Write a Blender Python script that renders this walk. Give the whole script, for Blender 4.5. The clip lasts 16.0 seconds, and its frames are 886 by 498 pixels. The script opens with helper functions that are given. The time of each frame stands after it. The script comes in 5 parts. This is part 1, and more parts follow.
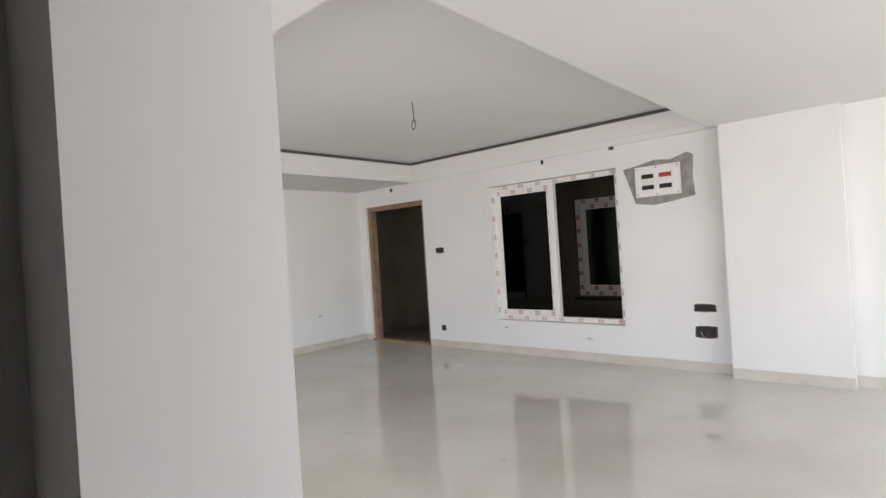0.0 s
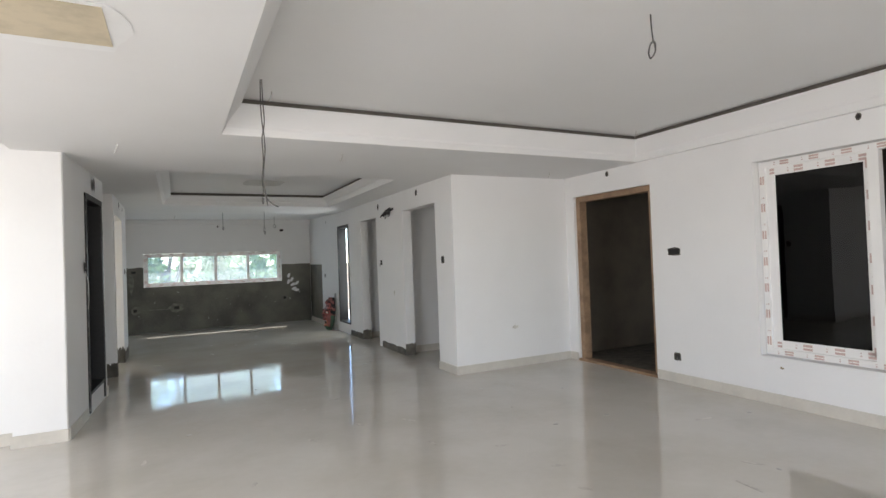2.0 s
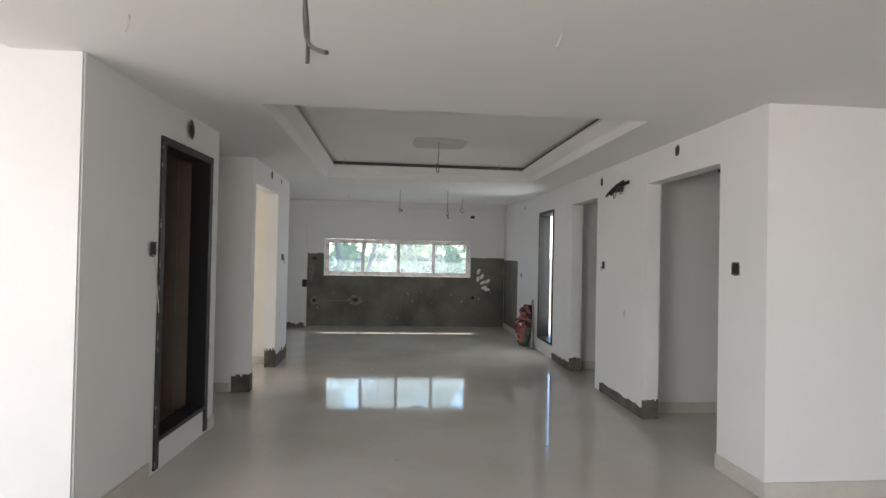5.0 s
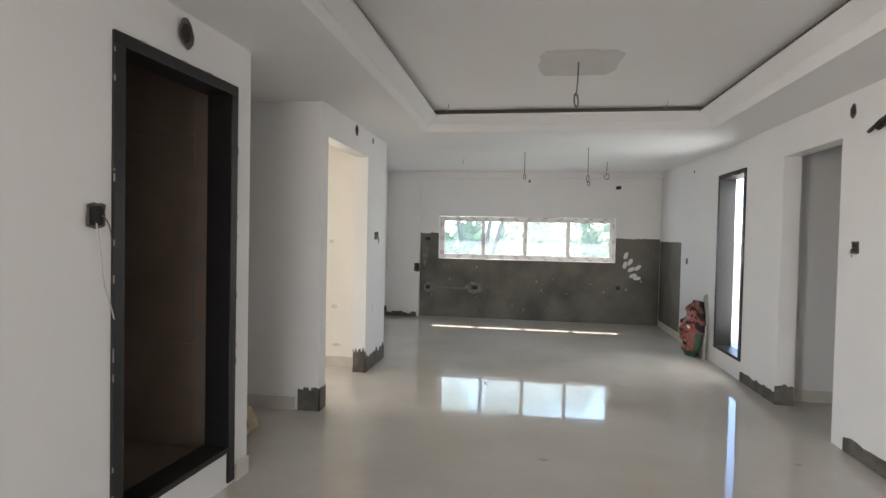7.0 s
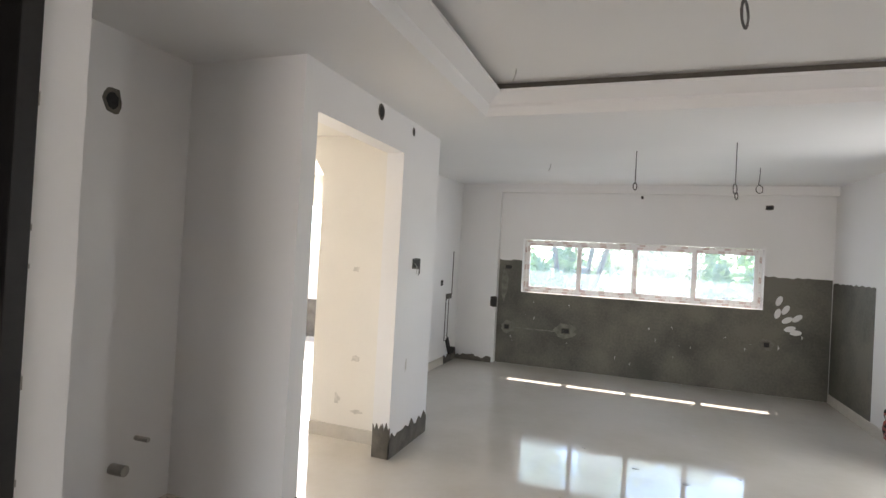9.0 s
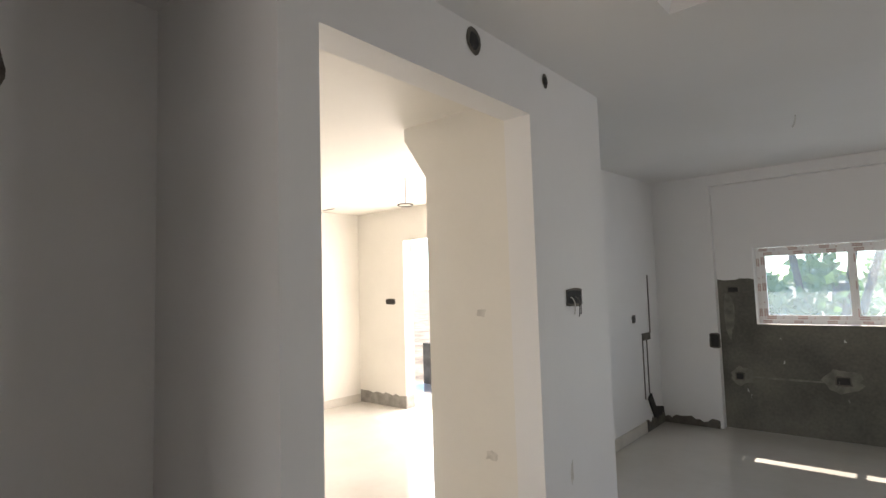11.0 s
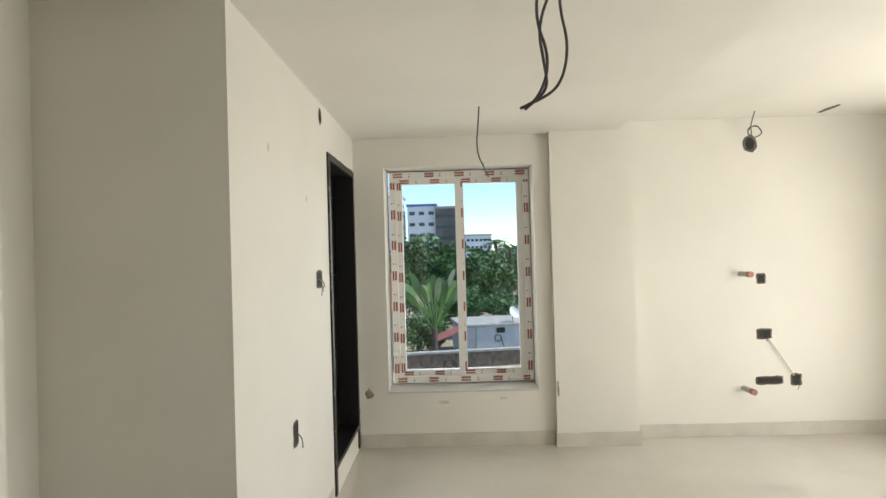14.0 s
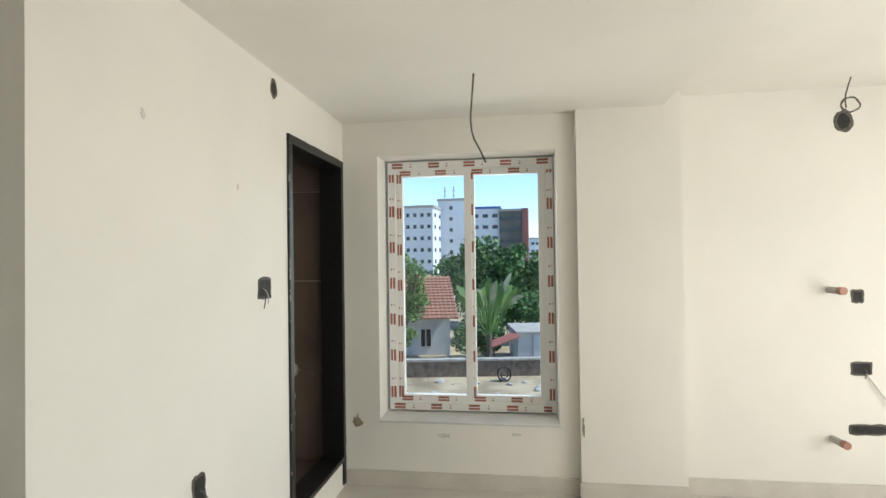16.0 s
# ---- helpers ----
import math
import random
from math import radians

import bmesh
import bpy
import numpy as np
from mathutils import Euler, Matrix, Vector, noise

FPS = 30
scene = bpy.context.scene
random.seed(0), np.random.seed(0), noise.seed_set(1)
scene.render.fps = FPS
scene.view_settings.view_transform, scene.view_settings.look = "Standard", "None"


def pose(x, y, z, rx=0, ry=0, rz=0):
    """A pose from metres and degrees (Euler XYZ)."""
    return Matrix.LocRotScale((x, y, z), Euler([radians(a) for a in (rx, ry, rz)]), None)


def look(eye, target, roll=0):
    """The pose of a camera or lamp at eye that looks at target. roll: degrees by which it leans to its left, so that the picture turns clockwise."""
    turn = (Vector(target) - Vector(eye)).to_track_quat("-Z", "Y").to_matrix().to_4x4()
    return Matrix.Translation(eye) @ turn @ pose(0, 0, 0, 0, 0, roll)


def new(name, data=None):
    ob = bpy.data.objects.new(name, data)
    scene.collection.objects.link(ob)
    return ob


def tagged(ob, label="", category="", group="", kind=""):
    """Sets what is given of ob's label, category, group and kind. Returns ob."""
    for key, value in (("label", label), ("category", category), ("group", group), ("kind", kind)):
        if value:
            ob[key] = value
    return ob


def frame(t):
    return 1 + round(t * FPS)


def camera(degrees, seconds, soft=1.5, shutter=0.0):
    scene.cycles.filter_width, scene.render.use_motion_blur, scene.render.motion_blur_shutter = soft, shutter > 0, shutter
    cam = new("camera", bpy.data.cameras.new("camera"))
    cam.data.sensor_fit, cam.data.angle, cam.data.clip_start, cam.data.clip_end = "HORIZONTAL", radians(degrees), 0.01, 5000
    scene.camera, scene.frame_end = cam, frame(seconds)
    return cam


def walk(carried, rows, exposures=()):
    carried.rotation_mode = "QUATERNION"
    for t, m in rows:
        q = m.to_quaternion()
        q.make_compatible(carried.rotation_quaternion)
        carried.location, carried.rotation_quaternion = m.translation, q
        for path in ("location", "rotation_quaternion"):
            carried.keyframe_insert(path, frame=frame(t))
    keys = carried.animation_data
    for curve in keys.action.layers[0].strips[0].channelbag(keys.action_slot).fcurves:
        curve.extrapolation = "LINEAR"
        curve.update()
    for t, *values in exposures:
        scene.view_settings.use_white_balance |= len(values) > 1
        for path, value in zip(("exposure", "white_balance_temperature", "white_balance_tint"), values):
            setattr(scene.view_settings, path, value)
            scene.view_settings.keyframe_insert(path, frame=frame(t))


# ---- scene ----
cam = camera(79.6, 16.0)
PATH = [
    (0, (0.519, 0.594, 1.396), (2.023, 1.912, 1.395), -3.7),
    (0.5, (0.833, 0.801, 1.4), (2.519, 1.877, 1.406), -2.1),
    (1, (1.103, 1.025, 1.404), (2.53, 2.423, 1.483), 0.1),
    (1.5, (1.319, 1.375, 1.412), (2.445, 3.027, 1.462), 0.4),
    (2, (1.5, 1.705, 1.391), (2.397, 3.492, 1.427), -2.1),
    (2.5, (1.639, 2.08, 1.414), (2.167, 4.008, 1.486), -1.3),
    (3, (1.688, 2.496, 1.438), (2.101, 4.444, 1.624), 1.5),
    (3.2, (1.726, 2.65, 1.441), (2.157, 4.596, 1.609), 1.2),
    (5.3, (2.247, 4.557, 1.415), (2.293, 6.557, 1.431), 0.7),
    (5.5, (2.256, 4.719, 1.391), (2.205, 6.718, 1.402), 0.5),
    (6, (2.24, 5.177, 1.413), (2.149, 7.175, 1.398), 1.4),
    (6.5, (2.308, 5.588, 1.386), (2.158, 7.582, 1.34), 0.5),
    (7, (2.327, 5.979, 1.38), (2.019, 7.955, 1.331), 1.2),
    (7.5, (2.322, 6.431, 1.423), (2.033, 8.409, 1.364), 0.6),
    (8, (2.416, 6.852, 1.402), (2.145, 8.833, 1.348), -0.8),
    (8.5, (2.415, 7.261, 1.408), (1.926, 9.199, 1.35), -0.3),
    (8.7, (2.387, 7.441, 1.447), (1.81, 9.356, 1.43), 1.4),
    (10.8, (1.977, 8.962, 1.432), (0.777, 10.554, 1.594), -1.3),
    (11, (1.894, 9.16, 1.427), (0.603, 10.68, 1.574), -1.7),
    (11.5, (1.715, 9.532, 1.404), (0.227, 10.864, 1.5), -1.8),
    (12, (1.48, 9.844, 1.448), (-0.12, 11.043, 1.509), -0.5),
    (12.5, (1.283, 10.134, 1.473), (-0.558, 10.912, 1.53), 0.4),
    (13, (1.085, 10.299, 1.478), (-0.895, 10.577, 1.529), -0.1),
    (13.5, (0.804, 10.317, 1.466), (-1.194, 10.387, 1.52), 0.2),
    (14, (0.589, 10.389, 1.452), (-1.411, 10.358, 1.467), -1.6),
    (14.5, (0.402, 10.564, 1.448), (-1.567, 10.212, 1.465), -0.7),
    (15, (0.213, 10.671, 1.435), (-1.725, 10.178, 1.454), -1.7),
    (15.5, (-0.005, 10.697, 1.449), (-1.944, 10.208, 1.482), -0.6),
    (16, (-0.089, 10.77, 1.454), (-2.07, 10.497, 1.484), -0.8),
]
walk(cam, [(t, look(eye, target, roll)) for t, eye, target, roll in PATH],
     exposures=[(0, 0.88, 6650, 14), (1.5, 1.05, 6600, 13), (3.0, 0.85, 6650, 13), (5.5, 1.15, 6750, 15), (7.0, 1.55, 6850, 16), (8.5, 1.76, 6900, 18), (11.0, 0.98, 7000, 18), (12.0, 0.52, 6850, 14), (13.0, -0.08, 6850, 10), (14.5, 0.17, 6650, 8), (16.0, 0.17, 6500, 8)])
# end of walk


# ---- world, sun, exposure ----
EL = math.atan(1.16)
world = bpy.data.worlds.new("sky_world")
scene.world = world
world.use_nodes = True
_wn = world.node_tree
_sky = _wn.nodes.new("ShaderNodeTexSky")
_sky.sky_type = 'NISHITA'
_sky.sun_disc = False
_sky.sun_elevation = EL
_sky.sun_rotation = 0.0
_sky.air_density = 0.9
_sky.dust_density = 0.0
_sky.ozone_density = 4.0
_bg = _wn.nodes["Background"]
_bg.inputs[1].default_value = 0.25
_wn.links.new(_sky.outputs[0], _bg.inputs[0])

sun = new("sun", bpy.data.lights.new("sun", 'SUN'))
sun.data.energy = 5.0
sun.data.angle = radians(0.5)
sun.data.color = (1.0, 0.95, 0.87)
sun.matrix_world = look((1.0, 10 * 1.0, 10 * 1.16), (1.0, 0.0, 0.0))


def sky_panel(name, eye, target, w, h, power, color):
    """Stands in for the sky's light in an opening."""
    l = new(name, bpy.data.lights.new(name, 'AREA'))
    l.data.shape = 'RECTANGLE'
    l.data.size, l.data.size_y = w, h
    l.data.energy = power
    l.data.color = color
    l.matrix_world = look(eye, target)
    return l


DAY = (0.93, 0.97, 1.0)
WARM = (1.0, 0.97, 0.915)
sky_panel("sky_light_south", (3.1, -2.95, 1.3), (2.9, 5, 1.0), 3.8, 2.1, 66, (1.0, 0.985, 0.965))
sky_panel("sky_light_west", (-2.15, 3.6, 1.3), (5, 3.6, 1.0), 3.4, 2.1, 66, (1.0, 0.985, 0.965))
sky_panel("sky_light_kitchen", (2.31, 15.17, 1.37), (2.31, 10, 0.9), 2.8, 0.68, 5.5, (0.80, 0.90, 1.0))
sky_panel("sky_light_utility", (4.75, 12.03, 1.2), (0, 12.03, 1.0), 0.6, 1.7, 8, (0.90, 0.98, 1.0))
sky_panel("sky_light_window", (-3.8, 10.45, 1.27), (3, 10.45, 1.0), 0.8, 1.5, 8, WARM)
sky_panel("sky_light_balcony", (-1.7, 13.95, 1.05), (-1.7, 8, 0.8), 1.8, 1.9, 53, WARM)


# ---- materials ----
def mat(name, col, rough=0.6, var=0.06, scale=3.0, bump=0.05, bscale=60.0, metal=0.0, col2=None, spec=0.5, fine=0.5):
    m = bpy.data.materials.new(name)
    m.use_nodes = True
    nt = m.node_tree
    p = nt.nodes["Principled BSDF"]
    p.inputs["Roughness"].default_value = rough
    p.inputs["Metallic"].default_value = metal
    p.inputs["Specular IOR Level"].default_value = spec
    tc = nt.nodes.new("ShaderNodeTexCoord")
    geo = nt.nodes.new("ShaderNodeNewGeometry")
    n1 = nt.nodes.new("ShaderNodeTexNoise")
    n1.inputs["Scale"].default_value = scale
    n1.inputs["Detail"].default_value = 6
    n2 = nt.nodes.new("ShaderNodeTexNoise")
    n2.inputs["Scale"].default_value = bscale
    n2.inputs["Detail"].default_value = 3
    for n in (n1, n2):
        nt.links.new(geo.outputs["Position"], n.inputs["Vector"])
    mix = nt.nodes.new("ShaderNodeMix")
    mix.data_type = 'RGBA'
    c2 = col2 or tuple(max(0.0, c * (1 - var * 2)) for c in col)
    mix.inputs["A"].default_value = (*c2, 1)
    mix.inputs["B"].default_value = (*col, 1)
    ramp = nt.nodes.new("ShaderNodeMapRange")
    ramp.inputs["From Min"].default_value = 0.32
    ramp.inputs["From Max"].default_value = 0.62
    add = nt.nodes.new("ShaderNodeMath")
    add.operation = 'MULTIPLY_ADD'
    add.inputs[1].default_value = fine * 0.3
    sub = nt.nodes.new("ShaderNodeMath")
    sub.operation = 'SUBTRACT'
    sub.inputs[1].default_value = fine * 0.15
    nt.links.new(n1.outputs["Fac"], sub.inputs[0])
    nt.links.new(n2.outputs["Fac"], add.inputs[0])
    nt.links.new(sub.outputs[0], add.inputs[2])
    nt.links.new(add.outputs[0], ramp.inputs["Value"])
    nt.links.new(ramp.outputs["Result"], mix.inputs["Factor"])
    nt.links.new(mix.outputs["Result"], p.inputs["Base Color"])
    if bump:
        b = nt.nodes.new("ShaderNodeBump")
        b.inputs["Strength"].default_value = bump
        b.inputs["Distance"].default_value = 0.01
        nt.links.new(n2.outputs["Fac"], b.inputs["Height"])
        nt.links.new(b.outputs["Normal"], p.inputs["Normal"])
    return m


M_WALL = mat("white_wall_putty", (0.80, 0.795, 0.785), 0.75, 0.02, 1.3, 0.05, 35)
M_WALL2 = mat("cream_wall_primer", (0.80, 0.775, 0.715), 0.7, 0.025, 1.6, 0.05, 35)
M_CEIL = mat("white_gypsum_ceiling", (0.79, 0.785, 0.775), 0.85, 0.015, 1.1, 0.03, 30)
M_MORTAR = mat("grey_mortar", (0.34, 0.325, 0.30), .9, .15, 12, .4, 60)
M_RAW = mat("raw_gypsum_joint", (0.60, 0.52, 0.38), 0.9, 0.1, 9, 0.1, 60)
M_PUTTY = mat("grey_ceiling_putty", (0.62, 0.61, 0.59), 0.9, 0.04, 6, 0.05, 60)
M_SLOT = mat("cove_slot_shade", (0.13, 0.115, 0.10), 0.9, 0.1, 8, 0.1, 60)
M_SKIRT = mat("beige_skirting_tile", (0.62, 0.585, 0.52), 0.35, 0.06, 5, 0.03, 40)
M_CEMENT = mat("wet_grey_cement", (0.145, 0.132, 0.11), 0.85, 0.22, 9, 0.5, 70)
M_PLASTER = mat("dark_cement_plaster", (0.165, 0.155, 0.125), 0.62, 0.16, 1.7, 0.3, 38, col2=(0.075, 0.073, 0.06), fine=1.0)
M_GRANITE = mat("black_granite_frame", (0.012, 0.011, 0.011), 0.42, 0.2, 30, 0.05, 90)
M_WOOD = mat("raw_teak_frame", (0.34, 0.22, 0.135), 0.6, 0.18, 7, 0.15, 50)
M_UPVC = mat("white_upvc", (0.82, 0.81, 0.79), 0.35, 0.01, 5, 0.0, 40)
M_TAPEP = mat("tape_faded_print", (0.60, 0.44, 0.40), 0.5, 0.12, 60, 0.0, 90)
M_TAPE = mat("tape_red_print", (0.36, 0.13, 0.09), 0.5, 0.12, 60, 0.0, 90)
M_BLACK = mat("black_finish_and_hole_shade", (0.022, 0.02, 0.019), 0.7, 0.3, 40, 0.2, 90)
M_WIRE = mat("grey_wire", (0.10, 0.095, 0.09), 0.5, 0.1, 40, 0.0)
M_WIREP = mat("pale_wire", (0.55, 0.53, 0.5), 0.5, 0.1, 40, 0.0)
M_PIPE = mat("brown_pipe_plug", (0.38, 0.17, 0.12), 0.45, 0.1, 30, 0.0)
M_PIPEG = mat("grey_pvc_pipe", (0.42, 0.41, 0.38), 0.5, 0.1, 20, 0.05)
M_DISH = mat("white_paint", (0.8, 0.8, 0.79), 0.5, 0.02, 8, 0.0)
M_STEEL = mat("white_enamel_panel", (0.78, 0.77, 0.74), 0.4, 0.03, 14, 0.02)
M_REDB = mat("red_breaker", (0.35, 0.03, 0.02), 0.5, 0.1, 30, 0.0)
M_BATH = mat("brown_bathroom_tile", (0.22, 0.17, 0.135), 0.35, 0.1, 3, 0.02, 40)
M_JOINT = mat("dark_tile_joint", (0.04, 0.033, 0.028), 0.8, 0.1, 9, 0.0)
M_SACK = mat("cement_sack_paper", (0.50, 0.40, 0.28), 0.8, 0.15, 12, 0.3, 40)
M_SACKR = mat("sack_red_print", (0.42, 0.075, 0.05), 0.7, 0.2, 20, 0.1)
M_SACKK = mat("sack_black_print", (0.03, 0.03, 0.03), 0.7, 0.2, 20, 0.1)
# brown lowered so that the unlit rooms come out near black
M_DARKROOM = mat("brown_plaster_dimmed", (0.17, 0.145, 0.115), 0.9, 0.1, 3, 0.1)


def floor_material():
    m = mat("polished_cream_vitrified_tile", (0.63, 0.605, 0.555), 0.07, 0.05, 1.1, 0.0, 14, col2=(0.55, 0.52, 0.46))
    nt = m.node_tree
    p = nt.nodes["Principled BSDF"]
    geo = nt.nodes.new("ShaderNodeNewGeometry")
    n = nt.nodes.new("ShaderNodeTexNoise")
    n.inputs["Scale"].default_value = 1.7
    n.inputs["Detail"].default_value = 7
    n.inputs["Roughness"].default_value = 0.65
    mr = nt.nodes.new("ShaderNodeMapRange")
    mr.inputs["From Min"].default_value, mr.inputs["From Max"].default_value = 0.42, 0.75
    mr.inputs["To Min"].default_value, mr.inputs["To Max"].default_value = 0.03, 0.15
    nt.links.new(geo.outputs["Position"], n.inputs["Vector"])
    nt.links.new(n.outputs["Fac"], mr.inputs["Value"])
    nt.links.new(mr.outputs["Result"], p.inputs["Roughness"])
    n2 = nt.nodes.new("ShaderNodeTexNoise")
    n2.inputs["Scale"].default_value = 5.0
    n2.inputs["Detail"].default_value = 2
    b = nt.nodes.new("ShaderNodeBump")
    b.inputs["Strength"].default_value = 0.022
    b.inputs["Distance"].default_value = 0.02
    nt.links.new(geo.outputs["Position"], n2.inputs["Vector"])
    nt.links.new(n2.outputs["Fac"], b.inputs["Height"])
    nt.links.new(b.outputs["Normal"], p.inputs["Normal"])
    return m


M_FLOOR = floor_material()


def glass(name, col, rough=0.0):
    """Thin window glass: mostly clear with a mirror-like gloss."""
    m = bpy.data.materials.new(name)
    m.use_nodes = True
    nt = m.node_tree
    out = nt.nodes["Material Output"]
    tr = nt.nodes.new("ShaderNodeBsdfTransparent")
    tr.inputs[0].default_value = (*col, 1)
    gl = nt.nodes.new("ShaderNodeBsdfGlossy")
    gl.inputs["Roughness"].default_value = rough
    fr = nt.nodes.new("ShaderNodeFresnel")
    fr.inputs[0].default_value = 1.45
    mx = nt.nodes.new("ShaderNodeMixShader")
    nt.links.new(fr.outputs[0], mx.inputs[0])
    nt.links.new(tr.outputs[0], mx.inputs[1])
    nt.links.new(gl.outputs[0], mx.inputs[2])
    nt.links.new(mx.outputs[0], out.inputs["Surface"])
    return m


M_GLASS = glass("clear_glass", (0.90, 0.95, 0.97))
def filmed():
    """Glass under a dusty pale protective film."""
    m = glass("filmed_glass", (0.88, 0.95, 0.97))
    nt = m.node_tree
    out = nt.nodes["Material Output"]
    old = out.inputs["Surface"].links[0].from_socket
    tl = nt.nodes.new("ShaderNodeBsdfTranslucent")
    tl.inputs[0].default_value = (0.72, 0.86, 0.92, 1)
    mx = nt.nodes.new("ShaderNodeMixShader")
    n = nt.nodes.new("ShaderNodeTexNoise")
    n.inputs["Scale"].default_value = 9
    mr = nt.nodes.new("ShaderNodeMapRange")
    mr.inputs["To Min"].default_value, mr.inputs["To Max"].default_value = 0.05, 0.12
    nt.links.new(n.outputs["Fac"], mr.inputs["Value"])
    nt.links.new(mr.outputs["Result"], mx.inputs[0])
    nt.links.new(old, mx.inputs[1])
    nt.links.new(tl.outputs[0], mx.inputs[2])
    nt.links.new(mx.outputs[0], out.inputs["Surface"])
    return m


M_FILM = filmed()
M_TINT = glass("tinted_glass", (0.10, 0.13, 0.125))
M_TINT2 = glass("green_tinted_glass", (0.45, 0.55, 0.5))


# ---- mesh helpers ----
def bx(bm, x0, x1, y0, y1, z0, z1):
    vs = [bm.verts.new((x, y, z)) for z in (z0, z1) for y in (y0, y1) for x in (x0, x1)]
    for f in ((0, 2, 3, 1), (4, 5, 7, 6), (0, 1, 5, 4), (2, 6, 7, 3), (0, 4, 6, 2), (1, 3, 7, 5)):
        bm.faces.new([vs[i] for i in f])
    return vs


def prism(bm, pts, axis, a, b):
    """Extrudes a polygon of (u, v) along an axis from a to b."""
    def at(p, w):
        return {"x": (w, p[0], p[1]), "y": (p[0], w, p[1]), "z": (p[0], p[1], w)}[axis]
    A = [bm.verts.new(at(p, a)) for p in pts]
    B = [bm.verts.new(at(p, b)) for p in pts]
    n = len(pts)
    bm.faces.new(A)
    bm.faces.new(B[::-1])
    for i in range(n):
        bm.faces.new((A[i], B[i], B[(i + 1) % n], A[(i + 1) % n]))


def done(name, bm, m, parent=None, label="", bevel=0.0, smooth=False):
    bmesh.ops.recalc_face_normals(bm, faces=bm.faces[:])
    if bevel:
        bmesh.ops.bevel(bm, geom=bm.edges[:], offset=bevel, segments=2, affect='EDGES', profile=0.6)
    me = bpy.data.meshes.new(name)
    bm.to_mesh(me)
    bm.free()
    if smooth:
        for p in me.polygons:
            p.use_smooth = True
    me.materials.append(m)
    ob = new(name, me)
    if parent:
        ob.parent = parent
    if label:
        ob["label"] = label
    return ob


def part(name, bm, m, parent, label="", bevel=0.0, smooth=False):
    return done(name, bm, m, parent, label, bevel, smooth)


def boxpart(name, dims, m, parent=None, label="", bevel=0.0):
    bm = bmesh.new()
    bx(bm, *dims)
    return done(name, bm, m, parent, label, bevel)


def thing(name, label, category, group="", kind="", at=(0, 0, 0)):
    e = new(name)
    e.location = at
    return tagged(e, label, category, group, kind)


def tube(name, pts, r, m, parent=None, label="", res=3):
    """A round wire or pipe through points."""
    cu = bpy.data.curves.new(name, 'CURVE')
    cu.dimensions = '3D'
    cu.bevel_depth = r
    cu.bevel_resolution = res
    cu.use_fill_caps = True
    sp = cu.splines.new('NURBS')
    sp.points.add(len(pts) - 1)
    for p, q in zip(sp.points, pts):
        p.co = (*q, 1)
    sp.use_endpoint_u = True
    sp.order_u = 3
    tmp = bpy.data.objects.new(name, cu)
    me = bpy.data.meshes.new_from_object(tmp)
    bpy.data.objects.remove(tmp)
    for p in me.polygons:
        p.use_smooth = True
    me.materials.clear()
    me.materials.append(m)
    ob = new(name, me)
    if parent:
        ob.parent = parent
    if label:
        ob["label"] = label
    return ob


def wall(name, axis, c0, c1, u0, u1, z0=0.0, z1=2.8, holes=(), m=None, label="", turn=None):
    """A wall along an axis ('y': faces look along x), c0..c1 thick, with holes (u0, u1, z0, z1) going through it."""
    bm = bmesh.new()

    def put(a, b, lo, hi):
        if b - a > 1e-4 and hi - lo > 1e-4:
            bx(bm, *((c0, c1, a, b) if axis == "y" else (a, b, c0, c1)), lo, hi)
    u = u0
    for a, b, lo, hi in sorted(holes):
        put(u, a, z0, z1)
        put(a, b, z0, lo)
        put(a, b, hi, z1)
        u = b
    put(u, u1, z0, z1)
    if turn:
        bm.transform(turn)
    ob = done(name, bm, m or M_WALL)
    return tagged(ob, label or "plain white putty-finished plaster wall", "wall", kind="structure")


def skirt(dims, label="beige tile skirting along the wall foot"):
    return tagged(boxpart("baseboard", dims, M_SKIRT, bevel=0.002), label, "skirting", kind="structure")


# ---- structure: floor, ground, ceilings ----
CZ = 2.395
bm = bmesh.new()
bx(bm, -3.9, 11.6, -3.2, 15.15, -0.2, 0.0)
FLOOR = tagged(done("floor", bm, M_FLOOR), "polished cream vitrified tile floor with dusty patches", "floor", kind="structure")


